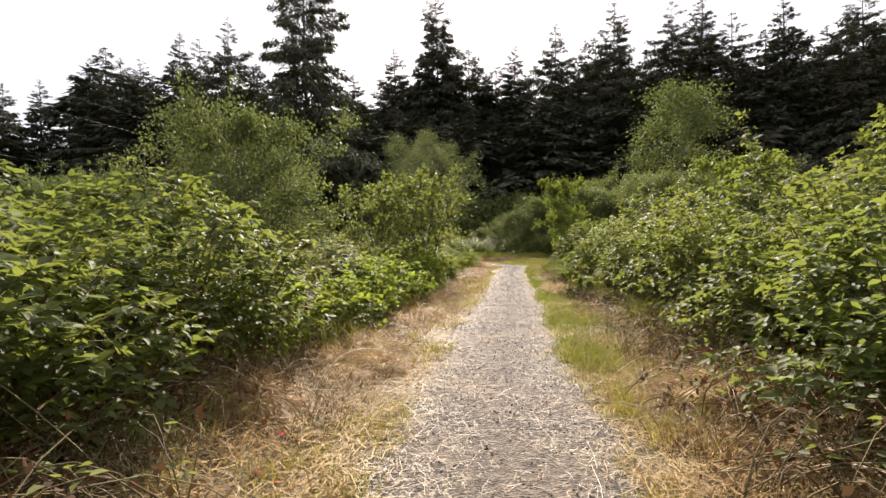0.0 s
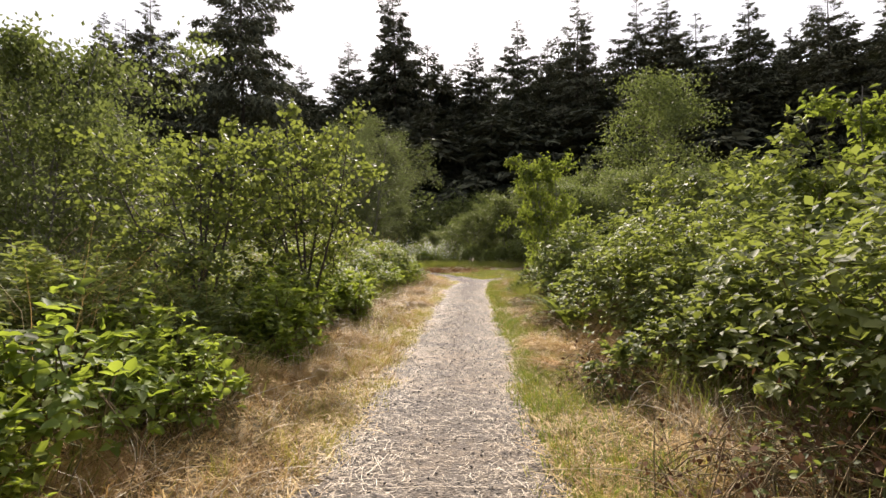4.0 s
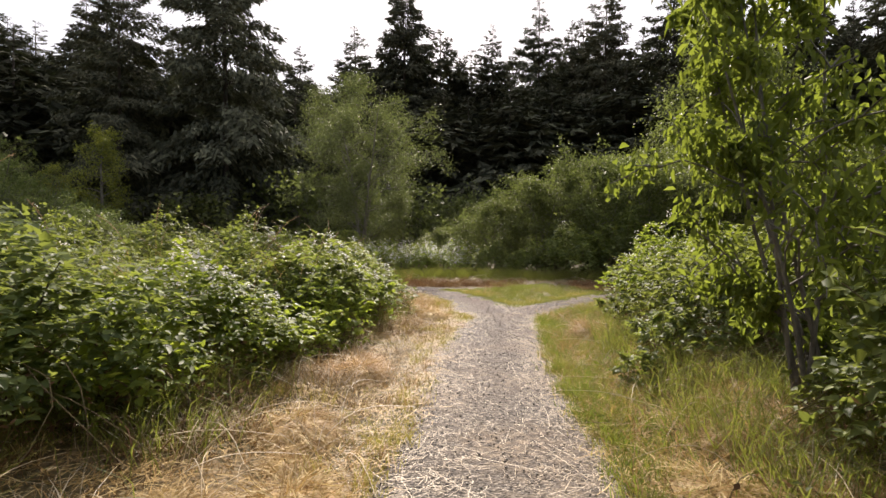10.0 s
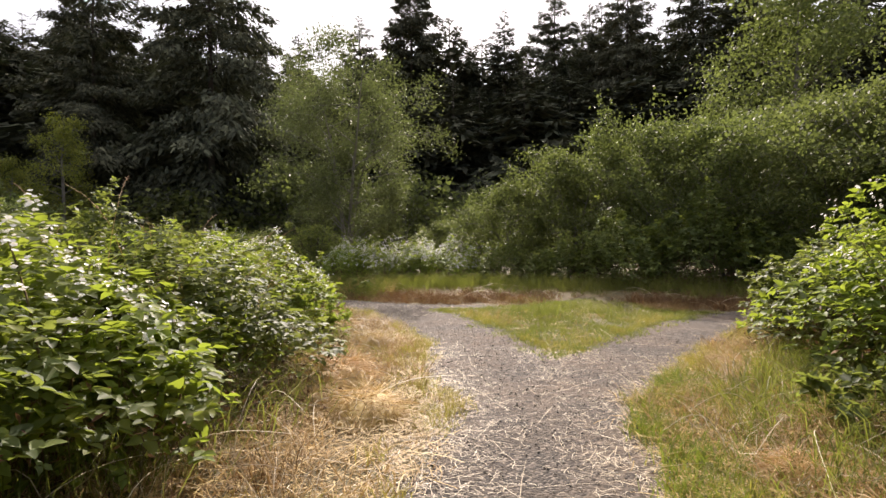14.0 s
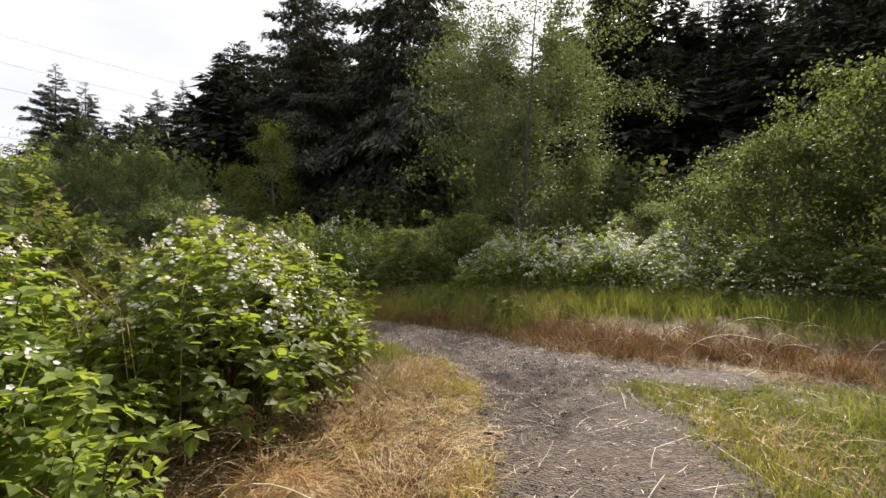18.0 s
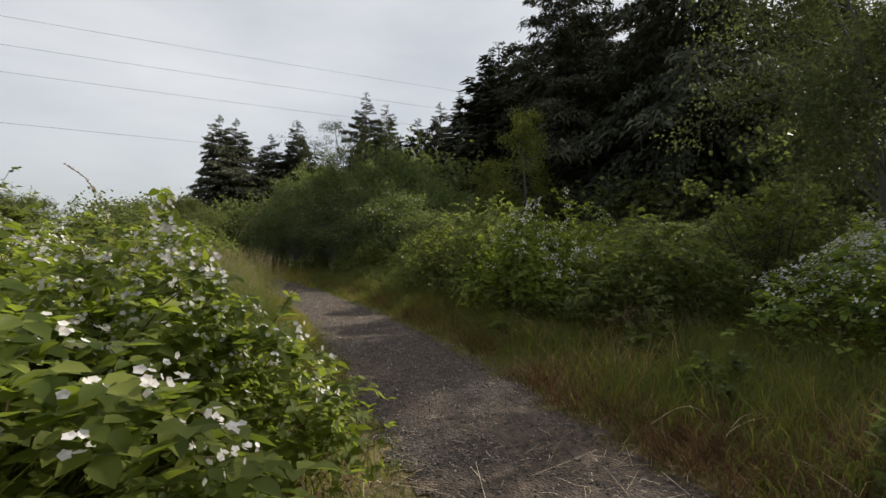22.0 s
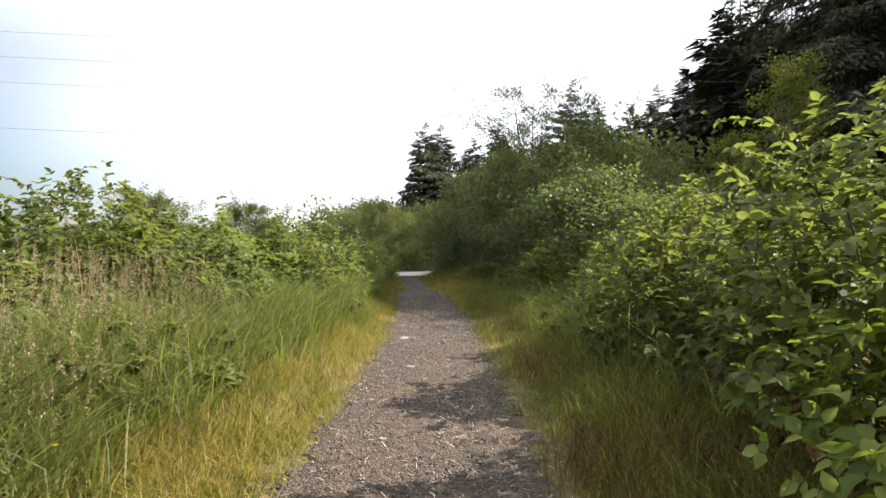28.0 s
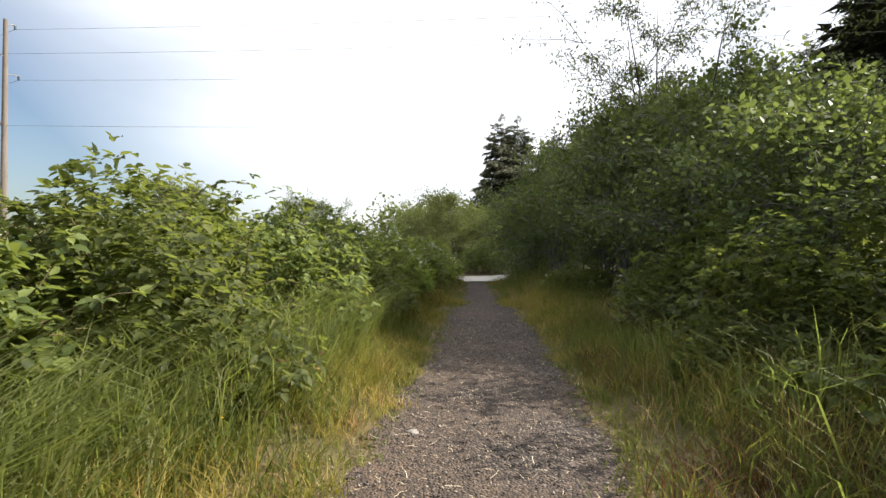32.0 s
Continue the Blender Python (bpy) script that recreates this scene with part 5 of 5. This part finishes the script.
# buttercups in the long grass
def buttercup():
    root = tagged(new("buttercup"), "small yellow buttercup in the long grass", "flower", "buttercups")
    part("stalk", mesh_np("stalk", *tube([(0, 0, 0), (0.01, 0, 0.2), (0.0, 0.01, 0.42)], [0.002, 0.0017, 0.0014], 4), M_GREEN), root)
    for k in range(5):
        a = k * 1.2566
        v, f = stamp(OVAL, SLIM_F, np.array([[0.0, 0.01, 0.42]]), np.array([[math.cos(a), math.sin(a), 0.5]]), np.array([[0, 0, 1.0]]), 0.016)
        part("petal", mesh_np("petal", v, f, M_YELLOW), root)
    return root


CUP = buttercup()
for x, y in ((-12.9, 34.2), (-13.0, 34.1), (-13.4, 34.0), (-19.9, 33.2), (-20.1, 33.3), (-20.0, 33.05), (-21.4, 32.9), (-17.6, 33.6), (-24.2, 33.0), (-15.9, 33.9)):
    put(CUP, x, y, rng.uniform(0.9, 1.2), rng.uniform(0, 360))

# ---- litter on the path ----
r = np.random.default_rng(91)


def on_path(count, box, seed, out=0.1, edges=0.0):
    rr = np.random.default_rng(seed)
    xs, ys, got = [], [], 0
    while got < count:
        x, y = rr.uniform(box[0], box[1], 8000), rr.uniform(box[2], box[3], 8000)
        od = off_path(x, y)
        ok = od < out
        ok &= rr.uniform(0, 1, 8000) < np.clip(1 - edges + edges * (1 + od / 0.7), 0.05, 1) * (1 - edges * 0.6 + edges * 0.6 * patchy(x, y, 1.9, 0.6))
        xs.append(x[ok])
        ys.append(y[ok])
        got += ok.sum()
    return np.concatenate(xs)[:count], np.concatenate(ys)[:count]


def straws(name, x, y, long, label, seed, mat=M_STRAW, wide=1.0, pile=0.012):
    rr = np.random.default_rng(seed)
    k = len(x)
    a = rr.uniform(0, 2 * np.pi, k)
    ln = long * rr.uniform(0.25, 1.2, k) ** 1.4
    w = np.stack([np.cos(a), np.sin(a), rr.normal(0, 0.05, k)], -1)
    base = np.stack([x, y, np.maximum(ground_z(x, y), 0) + 0.024 + rr.uniform(0, pile, k)], -1)
    sd = np.stack([-np.sin(a), np.cos(a), np.zeros(k)], -1) * rr.uniform(0.0010, 0.0024, k)[:, None] * wide
    mid = base + w * (ln * 0.5)[:, None] + sd * rr.normal(0, 6, k)[:, None] + np.array([0, 0, 0.004])
    tip = base + w * ln[:, None]
    v = np.stack([base - sd, base + sd, mid + sd, mid - sd, tip + sd * 0.6, tip - sd * 0.6], 1).reshape(-1, 3)
    f = (np.array([(0, 1, 2, 3), (3, 2, 4, 5)])[None] + (np.arange(k) * 6)[:, None, None]).reshape(-1, 4)
    return tagged(new(name, mesh_np(name, v, f, mat)), label, "straw", kind="stuff")


x, y = on_path(52000, (-7.6, 4.5, 0.5, 31.0), 92, 0.35, 0.85)
straws("straw_litter", x, y, 0.11, "short bleached straw strewn over the gravel", 93, wide=0.65)
x, y = on_path(4200, (-12, 4.5, 0.5, 38), 94, 1.9, 0.5)
straws("long_straw", x, y, 0.55, "long cut stalks lying across the path", 95, wide=0.85)
x, y = sow(70000, SOUTH, -0.05, 2.3, 121, 8, 0.09, lambda x, y, d: (0.35 + 0.65 * patchy(x, y, 1.2, 0.6)) * np.where(island(x, y), 0.08, 1.0) * np.clip(1.65 - 0.55 * d, 0.10, 1))
straws("matted_straw", x, y, 0.20, "tan matted straw covering the verge", 122, M_MULCH, 1.7, 0.06)
x, y = sow(4500, BANK, 0.0, 2.4, 123, 8, 0.09, lambda x, y, d: np.where(y > 35.9, 1.0, 0.0))
straws("bank_straw", x, y, 0.22, "reddish matted straw on the far bank", 124, M_RUST, 1.6, 0.06)
x, y = on_path(3000, (-34, -6, 31, 37.5), 96, 0.2)
straws("straw_scraps", x, y, 0.10, "scattered straw scraps on the dark gravel", 97)
PEBBLE = [(1, 0, 0), (-0.3, 0.8, 0), (-0.4, -0.75, 0), (0.1, 0.05, 0.6), (0.0, 0, -0.5)]
PEBBLE_F = [(0, 1, 3), (1, 2, 3), (2, 0, 3), (1, 0, 4), (2, 1, 4), (0, 2, 4)]
x, y = (np.concatenate(c) for c in zip(on_path(9000, (-7, 4.5, 0.5, 33), 98, 0.05), on_path(12000, (-32, -7, 31, 37.5), 99, 0.05)))
o = np.stack([x, y, ground_z(x, y) + 0.018], -1)
k = len(x)
tagged(new("gravel", mesh_np("gravel", *stamp(PEBBLE, PEBBLE_F, o, np.stack([r.normal(0, 1, k), r.normal(0, 1, k), np.zeros(k)], -1), np.array([0, 0, 1.0]) + r.normal(0, 0.15, (k, 3)), r.uniform(0.005, 0.017, k)), M_STONE)), "loose grey gravel stones on the path", "gravel", kind="stuff")

# pale flat stones sunk in the trail
for k, (sx0, sy0, sc) in enumerate([(-23.85, 34.17, 0.10), (-21.7, 34.67, 0.05), (-22.16, 35.1, 0.025), (-25.3, 33.85, 0.05), (-19.2, 34.9, 0.03)]):
    bm = bmesh.new()
    bmesh.ops.create_icosphere(bm, subdivisions=2, radius=1.0)
    rr = np.random.default_rng(200 + k)
    for vtx in bm.verts:
        vtx.co *= 1 + rr.uniform(-0.16, 0.16)
    me = bpy.data.meshes.new("flat_stone")
    bm.to_mesh(me)
    bm.free()
    me.materials.append(M_FLAT)
    ob = tagged(new("flat_stone", me), "pale flat stone half sunk in the gravel", "stone", "stones in the trail")
    ob.matrix_basis = pose(sx0, sy0, 0.012, 0, 0, 70 * k)
    ob.scale = (sc * 1.25, sc * 0.8, 0.016)

# ---- power line across the meadow ----
pole = tagged(new("utility_pole"), "tall brown wooden transmission pole with side insulators", "utility pole")
pole.matrix_basis = pose(-55.2, -15.6, 0)
part("shaft", mesh_np("shaft", *tube([(0, 0, -0.3), (0, 0, 8), (0, 0, 16), (0, 0, 22.6)], [0.30, 0.26, 0.22, 0.18], 12), M_POLE, True), pole)
WIRES = [(22.3, -0.8), (19.3, 1.15), (17.7, -1.15), (13.1, 0.4)]
for z, side in WIRES:
    arm = part("bracket", mesh_np("bracket", *tube([(0, 0, z - 0.15), (side * 0.5, 0, z), (side, 0, z + 0.1)], [0.06, 0.05, 0.05], 6), M_METAL), pole, "grey steel bracket")
    part("insulator", mesh_np("insulator", *tube([(side, 0, z + 0.1), (side, 0, z + 0.02), (side, 0, z - 0.1), (side, 0, z - 0.3)], [0.04, 0.12, 0.08, 0.10], 8), M_INSUL), arm, "dark ribbed insulator")
    for a, b in ((-15.6, 150.0), (-15.6, -150.0)):
        t = np.linspace(0, 1, 25)
        line = np.stack([-55.2 + side - 0.15 * np.abs(b - a) * t, a + (b - a) * t, z - 0.3 - 4 * 1.6 * t * (1 - t)], -1)
        tagged(new("power_cable", mesh_np("power_cable", *tube(line, np.full(25, 0.013), 5), M_METAL)), "thin grey overhead power cable", "cable", "cables on the pole")
